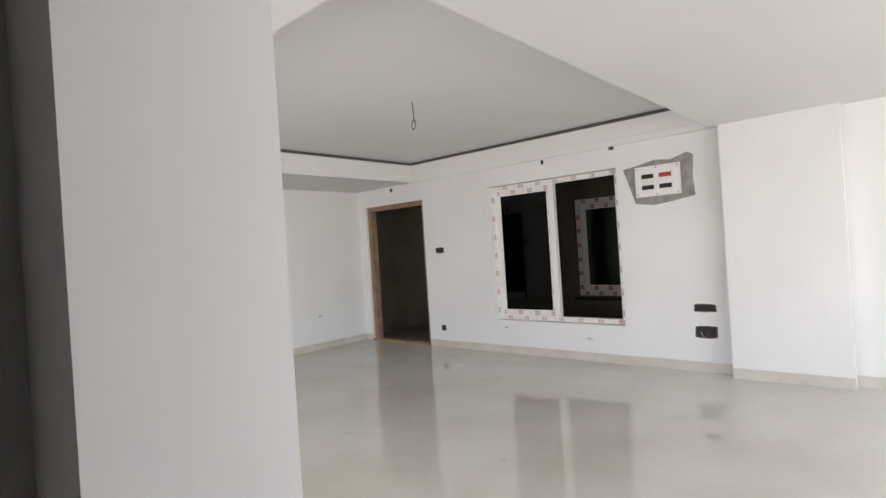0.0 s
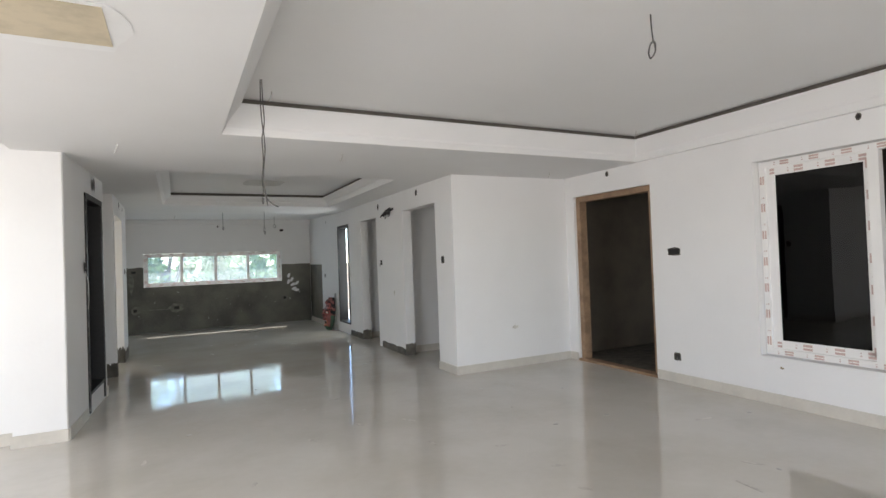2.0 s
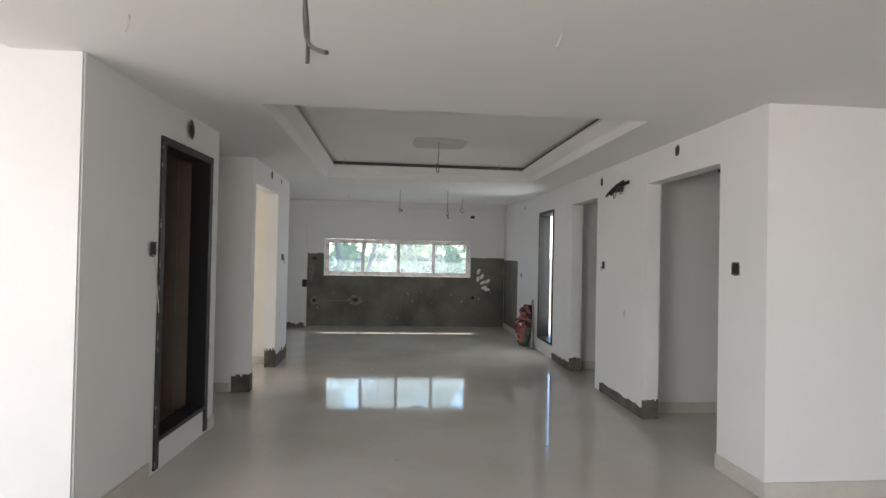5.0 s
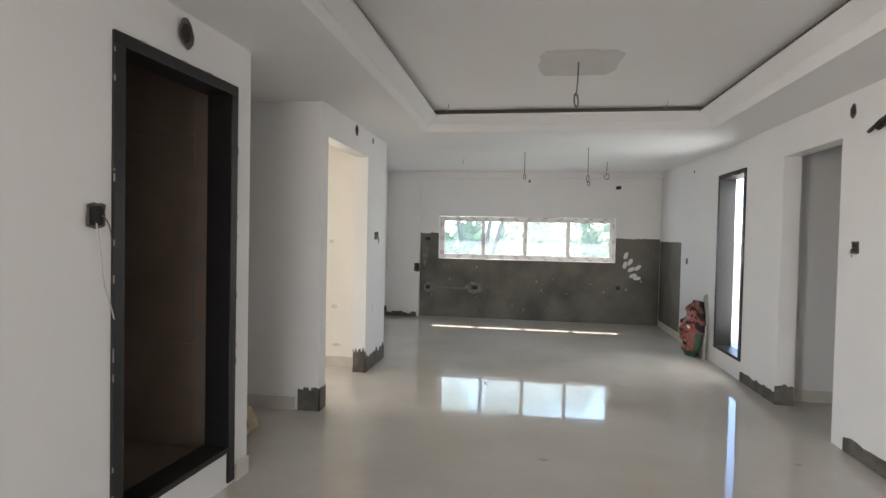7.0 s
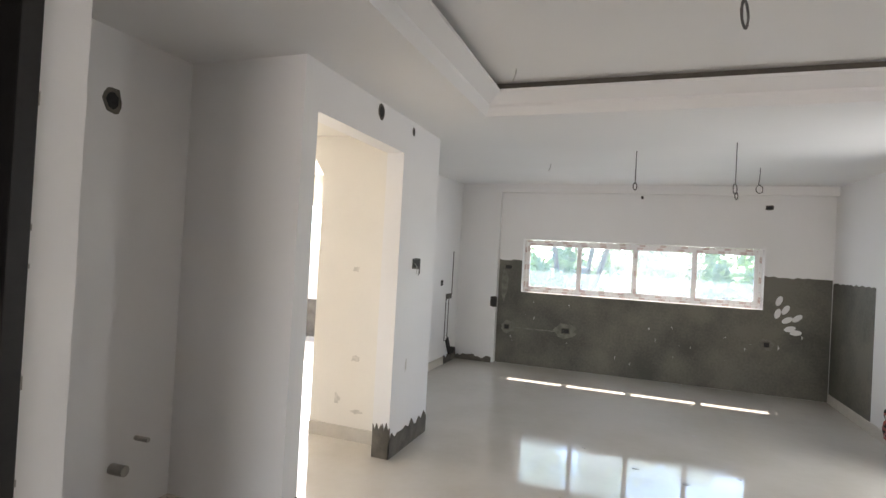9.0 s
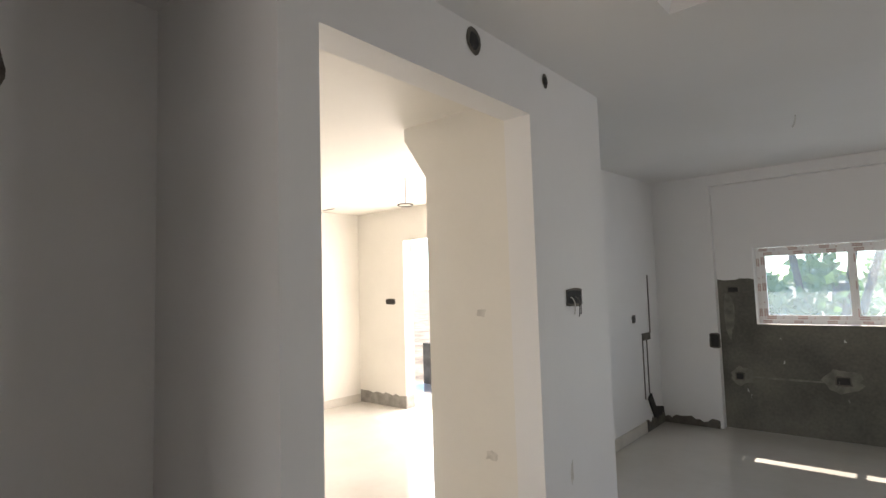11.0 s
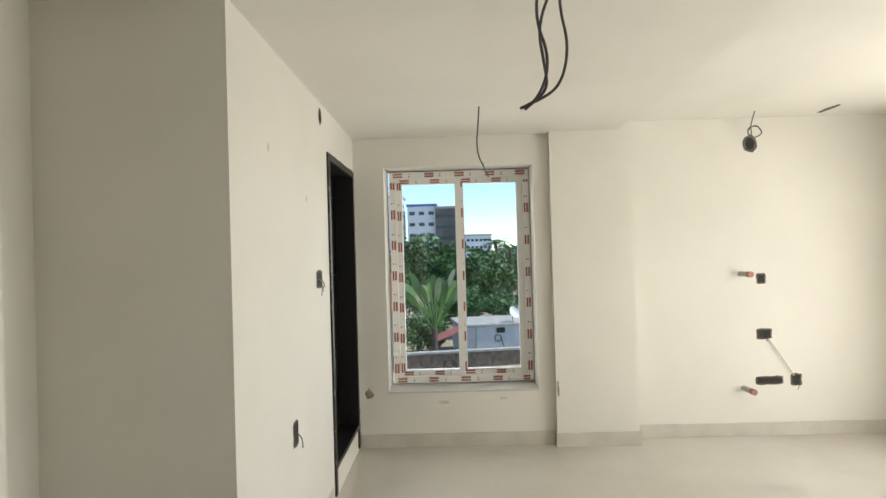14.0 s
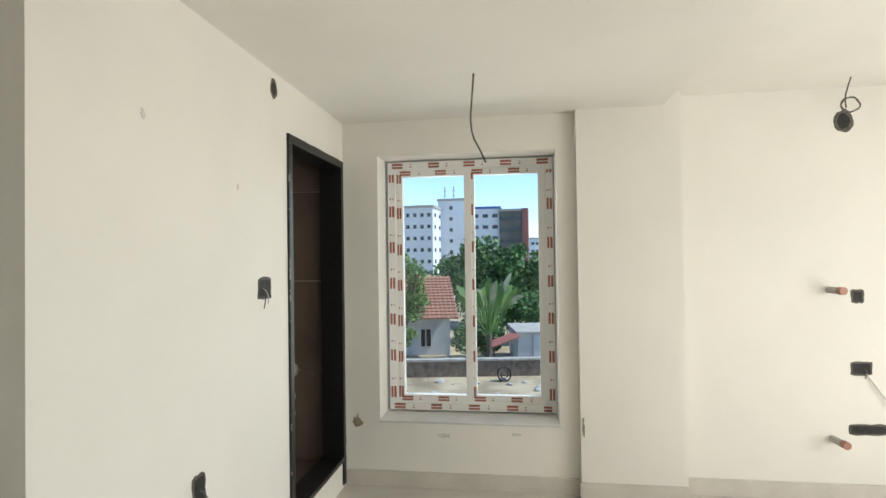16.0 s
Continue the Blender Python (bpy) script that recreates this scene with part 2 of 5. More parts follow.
def tray(name, x0, x1, y0, y1, sx0, sx1, sy0, sy1, label, top=2.655):
    """A recessed ceiling tray: soffit hole x0..x1, y0..y1 rising inwards by a sloped moulding to a dark slot, then the upper board."""
    bm = bmesh.new()
    lo = [(x0, y0), (x1, y0), (x1, y1), (x0, y1)]
    mid = [(x0 + .03, y0 + .03), (x1 - .03, y0 + .03), (x1 - .03, y1 - .03), (x0 + .03, y1 - .03)]
    hi = [(sx0, sy0), (sx1, sy0), (sx1, sy1), (sx0, sy1)]
    rings = [(lo, CZ + .002), (mid, CZ + .05), (mid, CZ + .07), (hi, top - .06), (hi, top - .043)]
    vs = [[bm.verts.new((*p, z)) for p in r] for r, z in rings]
    for a, b in zip(vs, vs[1:]):
        for i in range(4):
            bm.faces.new((a[i], a[(i + 1) % 4], b[(i + 1) % 4], b[i]))
    mould = tagged(done(name, bm, M_CEIL), label, "ceiling", kind="structure")
    # slot lining coloured dark in place of the gap's own shade
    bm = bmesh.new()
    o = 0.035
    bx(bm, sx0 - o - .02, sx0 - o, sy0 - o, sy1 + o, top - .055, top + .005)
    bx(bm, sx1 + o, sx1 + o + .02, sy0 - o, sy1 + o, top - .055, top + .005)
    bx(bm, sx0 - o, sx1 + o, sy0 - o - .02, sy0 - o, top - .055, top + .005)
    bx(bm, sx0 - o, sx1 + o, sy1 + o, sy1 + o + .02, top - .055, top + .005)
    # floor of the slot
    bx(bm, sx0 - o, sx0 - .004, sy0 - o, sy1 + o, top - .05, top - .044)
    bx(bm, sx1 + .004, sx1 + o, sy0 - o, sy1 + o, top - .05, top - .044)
    tagged(done("trim", bm, M_SLOT), "slot round the ceiling tray, its shade put into the colour", "ceiling slot", kind="structure")
    bm = bmesh.new()
    bx(bm, sx0 - .1, sx1 + .1, sy0 - .1, sy1 + .1, top, top + .045)
    tagged(done("ceiling", bm, M_CEIL), "smooth white upper gypsum board of the tray ceiling", "ceiling", kind="structure")
    return mould


T1 = (1.83, 6.12, 1.99, 6.03)
T2 = (1.33, 3.96, 7.86, 11.13)
tray("ceiling_tray", *T1, 1.96, 6.0, 2.12, 5.91, "white stepped gypsum moulding round the large ceiling tray")
tray("ceiling_tray", *T2, 1.448, 3.828, 8.0, 11.02, "white stepped gypsum moulding round the inner ceiling tray", 2.585)
bm = bmesh.new()
t = 0.035
for d in ((.36, T1[0], -3.1, 7.10), (T1[1], 6.20, -3.1, 6.03), (T1[0], T1[1], -3.1, T1[2]), (T1[0], 6.20, T1[3], 7.34),
          (.66, T1[0], 7.10, 7.34), (-.1, T2[0], 7.34, 12.2), (T2[1], 6.5, 7.34, 12.2), (T2[0], T2[1], 7.34, T2[2]),
          (T2[0], T2[1], T2[3], 12.2)):
    bx(bm, *d, CZ, CZ + t)
prism(bm, [(12.2, CZ), (14.96, CZ + .075), (14.96, CZ + .12), (12.2, CZ + t)], "x", -.1, 4.5)
tagged(done("ceiling", bm, M_CEIL), "flat white gypsum false ceiling soffit", "ceiling", kind="structure")
bm = bmesh.new()
bx(bm, .325, .36, -3.1, 7.20, CZ + .001, 2.60)
bx(bm, -2.3, .325, -3.1, 7.30, 2.55, 2.60)
tagged(done("ceiling", bm, M_CEIL), "raised white ceiling of the side alcove", "ceiling", kind="structure")
# room with the tall window: two levels
bm = bmesh.new()
bx(bm, -3.6, -.085, 8.95, 11.64, 2.33, 2.45)
bx(bm, -.085, .03, 8.95, 9.92, 2.33, 2.45)
bx(bm, -.085, .66, 9.92, 11.64, 2.33, 2.45)
bx(bm, -3.6, -.10, 11.64, 13.85, 2.42, 2.50)
tagged(done("ceiling", bm, M_WALL2), "cream painted ceiling with a shallow step", "ceiling", kind="structure")
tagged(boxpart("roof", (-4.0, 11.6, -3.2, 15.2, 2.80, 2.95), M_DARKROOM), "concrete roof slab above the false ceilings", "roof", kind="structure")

# ---- structure: walls ----
wall("wall_east", "y", 6.18, 6.36, -3.0, 7.325, holes=[(2.97, 4.73, .42, 2.16), (5.90, 7.16, 0, 2.13)])
wall("wall_east_pier", "y", 6.05, 6.178, .98, 1.90, label="shallow white plastered wall pier")
wall("wall_corner", "x", 7.325, 7.47, 4.60, 6.36)
wall("wall_hall_right", "y", 4.46, 4.60, 7.325, 14.95, holes=[(7.80, 8.89, 0, 2.11), (10.03, 10.87, 0, 2.11), (11.64, 12.37, .2, 2.11)])
wall("wall_passage_1", "x", 9.08, 9.20, 4.60, 6.4)
wall("wall_passage_2", "x", 9.78, 9.90, 4.60, 6.4)
wall("wall_passage_3", "x", 11.03, 11.15, 4.60, 6.4)
wall("wall_passage_end", "y", 6.4, 6.5, 7.47, 11.15)
wall("wall_kitchen_back", "x", 14.95, 15.15, -.2, 4.6, holes=[(.855, 3.765, 1.0, 1.725)])
wall("wall_kitchen_pier", "x", 14.86, 14.95, -.03, .53, z1=2.36, label="shallow white pier in the kitchen corner")
wall("wall_kitchen_beam", "x", 14.86, 14.95, -.03, 4.46, z0=2.36, z1=2.6, label="shallow white beam above the kitchen window")
wall("wall_kitchen_left", "y", -.17, -.03, 11.76, 14.95)
wall("wall_opening", "y", .64, .77, 10.0, 11.76, holes=[(10.0, 11.07, 0, 2.145)])
wall("wall_recess_side", "x", 9.875, 10.0, .19, .77, label="white wall between recess and opening")
bm = bmesh.new()
prism(bm, [(.19, 9.998), (.768, 9.998), (.768, 10.001), (.19, 10.022)], "z", 0, 2.14)
tagged(done("wall_recess_lining", bm, M_WALL2), "cream plaster lining of the opening", "wall", kind="structure")
wall("wall_recess_corner", "x", 9.875, 9.90, .035, .19)
wall("wall_recess_back", "y", .035, .05, 8.72, 9.875)
TURN = Matrix.Translation((.67, 7.08, 0)) @ Matrix.Rotation(-math.atan(.10 / 1.72), 4, 'Z') @ Matrix.Translation((-.67, -7.08, 0))
wall("wall_bathroom_front", "y", .53, .67, 7.08, 8.80, holes=[(7.86, 8.66, .2, 2.15)], turn=TURN)
wall("wall_pillar", "x", 7.066, 7.20, .30, .662, label="white pillar face beside the bathroom wall")
wall("wall_alcove", "x", 7.20, 7.34, -2.2, .52)
wall("wall_west", "y", -2.34, -2.2, -3.0, 7.34, holes=[(1.85, 5.35, .2, 2.4)])
wall("wall_south", "x", -3.14, -3.0, -2.2, 6.36, holes=[(1.2, 5.1, .2, 2.4)])
wall("wall_entry_column", "x", 1.06, 1.50, .63, .815, label="white column beside the entrance")
wall("wall_entry", "x", 1.20, 1.34, -2.2, .63)
# added out of view to keep the south panel off the column
wall("wall_column_shade", "y", 1.0, 1.12, -3.0, .06, label="unseen white wall added to shade the entrance column")
# vestibule and window room
bm = bmesh.new()
prism(bm, [(-.015, 0), (.638, 0), (.638, 2.5), (-.17, 2.5), (-.17, 2.26), (-.015, 2.03)], "y", 11.28, 11.76)
tagged(done("wall_haunched_pier", bm, M_WALL2), "cream pier with a chamfered beam haunch at its top", "pier", kind="structure")
C = dict(m=M_WALL2, label="cream primed plaster wall")
wall("wall_room_return", "y", .018, .034, 8.88, 9.90, **C)
wall("wall_vestibule", "x", 8.88, 9.0, -1.16, .018, **C)
wall("wall_bath_side", "y", -1.28, -1.16, 8.88, 9.66, **C)
wall("wall_bath_door", "x", 9.54, 9.66, -3.42, -1.28, holes=[(-3.39, -2.57, .18, 2.07)], **C)
wall("wall_window", "y", -3.72, -3.42, 7.9, 11.135, holes=[(9.89, 11.02, .417, 2.11)], **C)
wall("wall_window_pier", "y", -3.72, -3.36, 11.135, 11.74, **C)
wall("wall_room_west", "y", -3.72, -3.50, 11.74, 13.93, **C)
wall("wall_room_north", "x", 13.78, 13.93, -3.50, -.10, holes=[(-2.67, -.75, 0, 2.02)], **C)
wall("wall_room_east", "y", -.172, -.10, 11.765, 13.78, **C)
# rooms beyond the wooden door and the inner window, their gloom put into the wall colour
D = dict(m=M_DARKROOM, label="plaster wall of the unlit room, its gloom put into the colour")
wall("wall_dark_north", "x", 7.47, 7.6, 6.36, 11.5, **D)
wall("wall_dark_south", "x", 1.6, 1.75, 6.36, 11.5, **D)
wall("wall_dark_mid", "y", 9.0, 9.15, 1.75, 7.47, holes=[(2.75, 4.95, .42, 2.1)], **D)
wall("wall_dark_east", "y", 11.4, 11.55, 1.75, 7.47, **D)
tagged(boxpart("ceiling", (6.36, 11.5, 1.6, 7.6, 2.6, 2.7), M_DARKROOM), "ceiling of the unlit room, its gloom put into the colour", "ceiling", kind="structure")
# bathrooms
for n, d in (("wall_bath_1", (-1.15, -1.05, 7.34, 8.72)),):
    wall(n, "y", d[0], d[1], d[2], d[3], m=M_BATH, label="dark brown tiled bathroom wall")
wall("wall_bath_1_north", "x", 8.70, 8.80, -1.05, .60, m=M_BATH, label="dark brown tiled bathroom wall")
wall("wall_bath_2_south", "x", 8.0, 8.1, -3.42, -1.28, m=M_BATH, label="dark brown tiled bathroom wall")
wall("wall_bath_2_east", "y", -1.40, -1.28, 8.1, 9.54, m=M_BATH, label="dark brown tiled bathroom wall")
# bathroom ceilings take the dimmed brown, so their gloom is in the colour
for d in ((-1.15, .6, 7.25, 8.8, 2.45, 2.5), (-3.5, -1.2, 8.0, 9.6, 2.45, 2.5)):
    tagged(boxpart("ceiling", d, M_DARKROOM), "bathroom ceiling, its dimness put into the colour", "ceiling", kind="structure")
for d in ((-1.05, .53, 7.34, 8.7, 0, .17), (-3.42, -1.4, 8.1, 9.54, 0, .15)):
    tagged(boxpart("floor", d, M_BATH), "dark brown tiled raised bathroom floor", "floor", kind="structure")

# skirtings
S = .10
for d in ((6.165, 6.179, 1.90, 5.88), (6.036, 6.05, .98, 1.90), (6.165, 6.179, -3, .98), (6.165, 6.179, 7.17, 7.311), (4.46, 6.165, 7.311, 7.325),
          (4.446, 4.46, 7.311, 7.80), (4.61, 6.4, 9.066, 9.08), (4.61, 6.4, 11.016, 11.03), (4.446, 4.46, 12.55, 14.94),
          (.286, .672, 7.052, 7.066), (-2.2, .286, 7.186, 7.20), (.03, .58, 9.861, 9.875), (.05, .064, 8.80, 9.861),
          (-.03, -.016, 11.76, 14.4), (-3.42, -3.406, 9.66, 11.13), (-3.36, -3.346, 11.125, 11.75), (-3.50, -3.486, 11.75, 13.77),
          (-2.5, -1.175, 9.66, 9.674), (-1.16, -1.146, 9.0, 9.66), (-1.15, -.31, 9.0, 9.014), (-.015, .63, 11.266, 11.28)):
    skirt((*d, 0, S))
skirt((.672, .686, 7.07, 7.78, 0, S)).data.transform(TURN)
skirt((.672, .686, 8.68, 8.80, 0, S)).data.transform(TURN)


# ---- windows and doors ----
def tape(bm, rng, face, f0, u0, u1, v0, v1, along, step=.122):
    """Printed dashes on protective tape over a frame bar; face: the axis it looks along, at f0."""
    a = (u0 if along == "u" else v0) + .03
    end = (u1 if along == "u" else v1) - .03
    k = 0
    while a < end:
        ln = .074 if k % 2 == 0 else .012
        for q in ((.16, .42), (.54, .82)) if k % 2 == 0 else ((.25, .40), (.60, .68)):
            if along == "u":
                c = (a, min(a + ln, end), v0 + (v1 - v0) * q[0], v0 + (v1 - v0) * q[1])
            else:
                c = (u0 + (u1 - u0) * q[0], u0 + (u1 - u0) * q[1], a, min(a + ln, end))
            if face == "x":
                bx(bm, f0[0], f0[1], *c)
            else:
                bx(bm, c[0], c[1], f0[0], f0[1], c[2], c[3])
        a += step * (.95 + .1 * rng.random())
        k += 1


def upvc_window(name, face, f0, f1, u0, u1, z0, z1, panes, inner, fw, sw, glass_mats, label, printed=None):
    """A sliding window: outer frame, a sash with its pane for each part, printed protective tape. f0: outer side, f1: the side seen."""
    rng = random.Random(5)
    e = thing(name, label, "window", kind="structure")

    def put(bm, a, b, c, d, g0, g1):
        lo, hi = min(g0, g1), max(g0, g1)
        if face == "x":
            bx(bm, lo, hi, a, b, c, d)
        else:
            bx(bm, a, b, lo, hi, c, d)
    bm = bmesh.new()
    put(bm, u0, u1, z0, z0 + fw, f0, f1)
    put(bm, u0, u1, z1 - fw, z1, f0, f1)
    put(bm, u0, u0 + fw, z0 + fw, z1 - fw, f0, f1)
    put(bm, u1 - fw, u1, z0 + fw, z1 - fw, f0, f1)
    part("window_frame", bm, M_UPVC, e, "white frame under printed tape")
    s = 1 if f1 > f0 else -1
    g = (f1 + s * .0005, f1 + s * .0015)
    tp = bmesh.new()
    tape(tp, rng, face, g, u0, u1, z0, z0 + fw, "u")
    tape(tp, rng, face, g, u0, u1, z1 - fw, z1, "u")
    tape(tp, rng, face, g, u0, u0 + fw, z0 + fw, z1 - fw, "v")
    tape(tp, rng, face, g, u1 - fw, u1, z0 + fw, z1 - fw, "v")
    edges = [u0 + fw + (u1 - u0 - 2 * fw) * i / panes for i in range(panes + 1)]
    mid = (f0 + f1) / 2
    for i in range(panes):
        if glass_mats[i] is None:
            continue
        a, b = edges[i] - (.012 if i else 0), edges[i + 1] + (.012 if i < panes - 1 else 0)
        fr = f1 - s * (.012 + .012 * (i % 2))
        bk = mid - s * .005
        bm = bmesh.new()
        put(bm, a, b, z0 + fw, z0 + fw + sw, bk, fr)
        put(bm, a, b, z1 - fw - sw, z1 - fw, bk, fr)
        put(bm, a, a + sw, z0 + fw + sw, z1 - fw - sw, bk, fr)
        put(bm, b - sw, b, z0 + fw + sw, z1 - fw - sw, bk, fr)
        sash = part("sash", bm, M_UPVC, e, "white sash rails")
        q = (fr + s * .0005, fr + s * .0015)
        tape(tp, rng, face, q, a, a + sw, z0 + fw, z1 - fw, "v")
        tape(tp, rng, face, q, a, b, z0 + fw, z0 + fw + sw, "u")
        tape(tp, rng, face, q, a, b, z1 - fw - sw, z1 - fw, "u")
        bm = bmesh.new()
        put(bm, a + sw - .004, b - sw + .004, z0 + fw + sw - .004, z1 - fw - sw + .004, mid, mid + s * .005)
        pane = part("pane", bm, glass_mats[i], sash, "clear glass" if glass_mats[i] is M_GLASS else "filmed hazy glass" if glass_mats[i] is M_FILM else "dark tinted glass")
        pane.visible_shadow = False
    part("tape_print", tp, printed or M_TAPE, e, "red-brown printed dashes on the tape")
    return e


upvc_window("window_1", "x", -3.74, -3.62, 9.91, 11.015, .43, 2.10, 2, 0, .052, .046, [M_GLASS, M_GLASS], "tall white sliding window with red-printed protective tape")
upvc_window("window_2", "y", 15.13, 15.06, .86, 3.76, 1.002, 1.72, 4, 0, .035, .042, [M_FILM] * 4, "long low white kitchen window with four panes and tape", M_TAPEP)
upvc_window("window_3", "x", 6.33, 6.26, 2.975, 4.725, .425, 2.155, 2, 0, .055, .075, [None, M_TINT], "large white taped window, one tinted sash, one side open", M_TAPEP)
boxpart("mullion", (6.255, 6.32, 3.80, 3.875, .48, 2.10), M_UPVC, bpy.data.objects["window_3"])
upvc_window("window_4", "x", 9.10, 9.03, 2.76, 4.94, .43, 2.09, 2, 0, .08, .10, [M_TINT2, M_TINT2], "white taped window inside the unlit room")
tagged(boxpart("window_sill", (8.93, 9.0, 3.3, 5.0, .36, .41), M_GRANITE, bevel=.004), "black granite sill below the inner window", "sill", kind="structure")
# black panel and pale sheet behind window_4 stand in for its glass reflection
tagged(boxpart("door_reflection", (10.4, 10.44, 2.6, 3.5, 0, 2.0), M_BLACK, bevel=.003), "black panel standing in for a door reflected in the inner window", "door", kind="structure")
tagged(boxpart("reflection_backing", (10.46, 10.5, 1.75, 7.47, 0, 2.6), M_DISH), "pale sheet standing in for the reflection in the inner window", "wall", kind="structure")
tagged(boxpart("sill", (-3.60, -3.405, 9.885, 11.025, .405, .419), M_PUTTY, bevel=.002), "dusty cement window sill", "sill", kind="structure")

# wooden door frame
fr = thing("door_frame", "raw teak door frame with no door leaf", "door frame", kind="structure")
boxpart("jamb", (6.215, 6.33, 7.085, 7.158, 0.03, 2.06), M_WOOD, fr, bevel=.006)
boxpart("jamb", (6.215, 6.33, 5.902, 5.96, 0.03, 2.06), M_WOOD, fr, bevel=.006)
boxpart("head", (6.215, 6.33, 5.902, 7.158, 2.06, 2.127), M_WOOD, fr, bevel=.006)
# floor slab added in dark cement colour in place of the room's gloom
tagged(boxpart("floor", (6.31, 11.4, 1.75, 7.47, .002, .012), M_CEMENT), "dark floor slab added to keep the unlit room near black", "floor", kind="structure")
boxpart("threshold", (6.165, 6.30, 5.902, 7.158, 0.001, .03), M_WOOD, fr, "worn wooden threshold", bevel=.005)


def granite_frame(label, axis, c0, c1, u0, u1, z0, z1, w, turn=None, low=None, far_face=True):
    """A black granite door surround: jambs, head, threshold. low: jambs run down to here."""
    e = thing("door_frame", label, "door frame", "black granite door frames", kind="structure")
    low = z0 if low is None else low

    def put(n, a, b, lo, hi):
        bm = bmesh.new()
        bx(bm, *((c0, c1, a, b) if axis == "y" else (a, b, c0, c1)), lo, hi)
        if turn:
            bm.transform(turn)
        part(n, bm, M_GRANITE, e, bevel=.004)
    put("jamb", u0, u0 + w, low, z1 - w)
    put("jamb", u1 - w, u1, low, z1 - w)
    put("head", u0, u1, z1 - w, z1)
    put("threshold", u0 + w, u1 - w, z0, z0 + .03)
    rg = random.Random(int(u0 * 100))
    bm = bmesh.new()
    front = max(c0, c1) if far_face else min(c0, c1)
    for k in range(26):
        side = rg.choice((u0, u1, None))
        ln, th = rg.uniform(.008, .04), rg.uniform(.002, .005)
        if side is None:
            a = rg.uniform(u0, u1 - .05)
            q = (a, a + ln, z1 - th, z1 + .002)
        else:
            a = rg.uniform(low, z1 - .06)
            q = (side - th / 2, side + th / 2, a, a + ln)
        bx(bm, *((front - .002, front + .002, q[0], q[1]) if axis == "y" else (q[0], q[1], front - .002, front + .002)), q[2], q[3])
    if turn:
        bm.transform(turn)
    part("putty_edge", bm, M_MORTAR, e, "pale putty crumbs along the edge")
    return e


granite_frame("black granite door frame of the bathroom, no leaf", "y", .535, .684, 7.845, 8.665, .19, 2.16, .055, TURN, .02)
granite_frame("black granite frame of the utility door, no leaf", "y", 4.448, 4.62, 11.63, 12.38, .19, 2.12, .05, far_face=False)
granite_frame("black granite frame with chipped edges, no leaf", "x", 9.53, 9.672, -3.395, -2.565, .17, 2.075, .045, None, .02)
# dark tile faces inside the bathrooms
for (x0, x1, y0, y1) in ((-1.05, .50, 8.692, 8.70), (-1.05, .5, 7.34, 7.348), (-1.05, -1.042, 7.35, 8.69)):
    nx, ny = max(1, round((x1 - x0) / .6)), max(1, round((y1 - y0) / .6))
    for i in range(nx):
        for j in range(ny):
            for k in range(4):
                ax, bxx = x0 + (x1 - x0) * i / nx, x0 + (x1 - x0) * (i + 1) / nx
                ay, by = y0 + (y1 - y0) * j / ny, y0 + (y1 - y0) * (j + 1) / ny
                gx, gy = (.002, 0) if nx > 1 else (0, .002)
                tl = boxpart("tile", (ax + gx, bxx - gx, ay + gy, by - gy, .17 + .58 * k + .002, .17 + .58 * (k + 1) - .002), M_BATH)
                tl.parent = bpy.data.objects["wall_bath_1_north"] if y0 > 8 else bpy.data.objects["wall_bath_1"]
for i in range(3):
    for k in range(4):
        tl = boxpart("tile", (-1.412, -1.402, 8.1 + .48 * i + .002, 8.58 + .48 * i - .002, .15 + .58 * k + .002, .15 + .58 * (k + 1) - .002), M_BATH)
        tl.parent = bpy.data.objects["wall_bath_2_east"]
        tl = boxpart("tile", (-3.42 + .66 * i + .002, -2.76 + .66 * i - .002, 8.102, 8.112, .15 + .58 * k + .002, .15 + .58 * (k + 1) - .002), M_BATH)
        tl.parent = bpy.data.objects["wall_bath_2_south"]
        tl = boxpart("tile", (-3.418, -3.408, 8.1 + .48 * i + .002, 8.58 + .48 * i - .002, .15 + .58 * k + .002, .15 + .58 * (k + 1) - .002), M_BATH)
        tl.parent = bpy.data.objects["wall_window"]
for z, r in ((.73, .05), (.56, .03)):
    bm = bmesh.new()
    bmesh.ops.create_cone(bm, cap_ends=True, segments=24, radius1=r, radius2=r * .8, depth=.05, matrix=Matrix.Translation((-3.385, 9.3, z)) @ Matrix.Rotation(radians(90), 4, 'Y'))
    tagged(done("drain_outlet", bm, M_PIPEG, smooth=False), "grey pipe outlet capped on the bathroom wall", "pipe cap")
tagged(tube("tap_pipe", [(-3.40, 9.32, .45), (-3.33, 9.32, .45), (-3.28, 9.33, .44)], .014, M_PIPEG), "short grey tap stub on the bathroom wall", "pipe")


# ---- cement chips, plaster ----
def ragged(u0, u1, v, rng, jag=.03, n=14):
    """Outline of a patch: flat foot, ragged top."""
    pts = [(u0, 0.002), (u1, 0.002)]
    for i in range(n, -1, -1):
        pts.append((u0 + (u1 - u0) * i / n, v + rng.uniform(-jag, jag)))
    return pts


def chip(face, c, u0, u1, h, seed, jag=.02, d=.006, z=0.0, name="baseboard_patch", m=None, label="broken skirting bed of rough grey cement", n=14):
    rng = random.Random(seed)
    bm = bmesh.new()
    pts = [(u, v + z) for u, v in ragged(u0, u1, h, rng, jag, n)]
    prism(bm, pts, face, c, c + d)
    return tagged(done(name, bm, m or M_CEMENT), label, "cement patch", kind="structure")


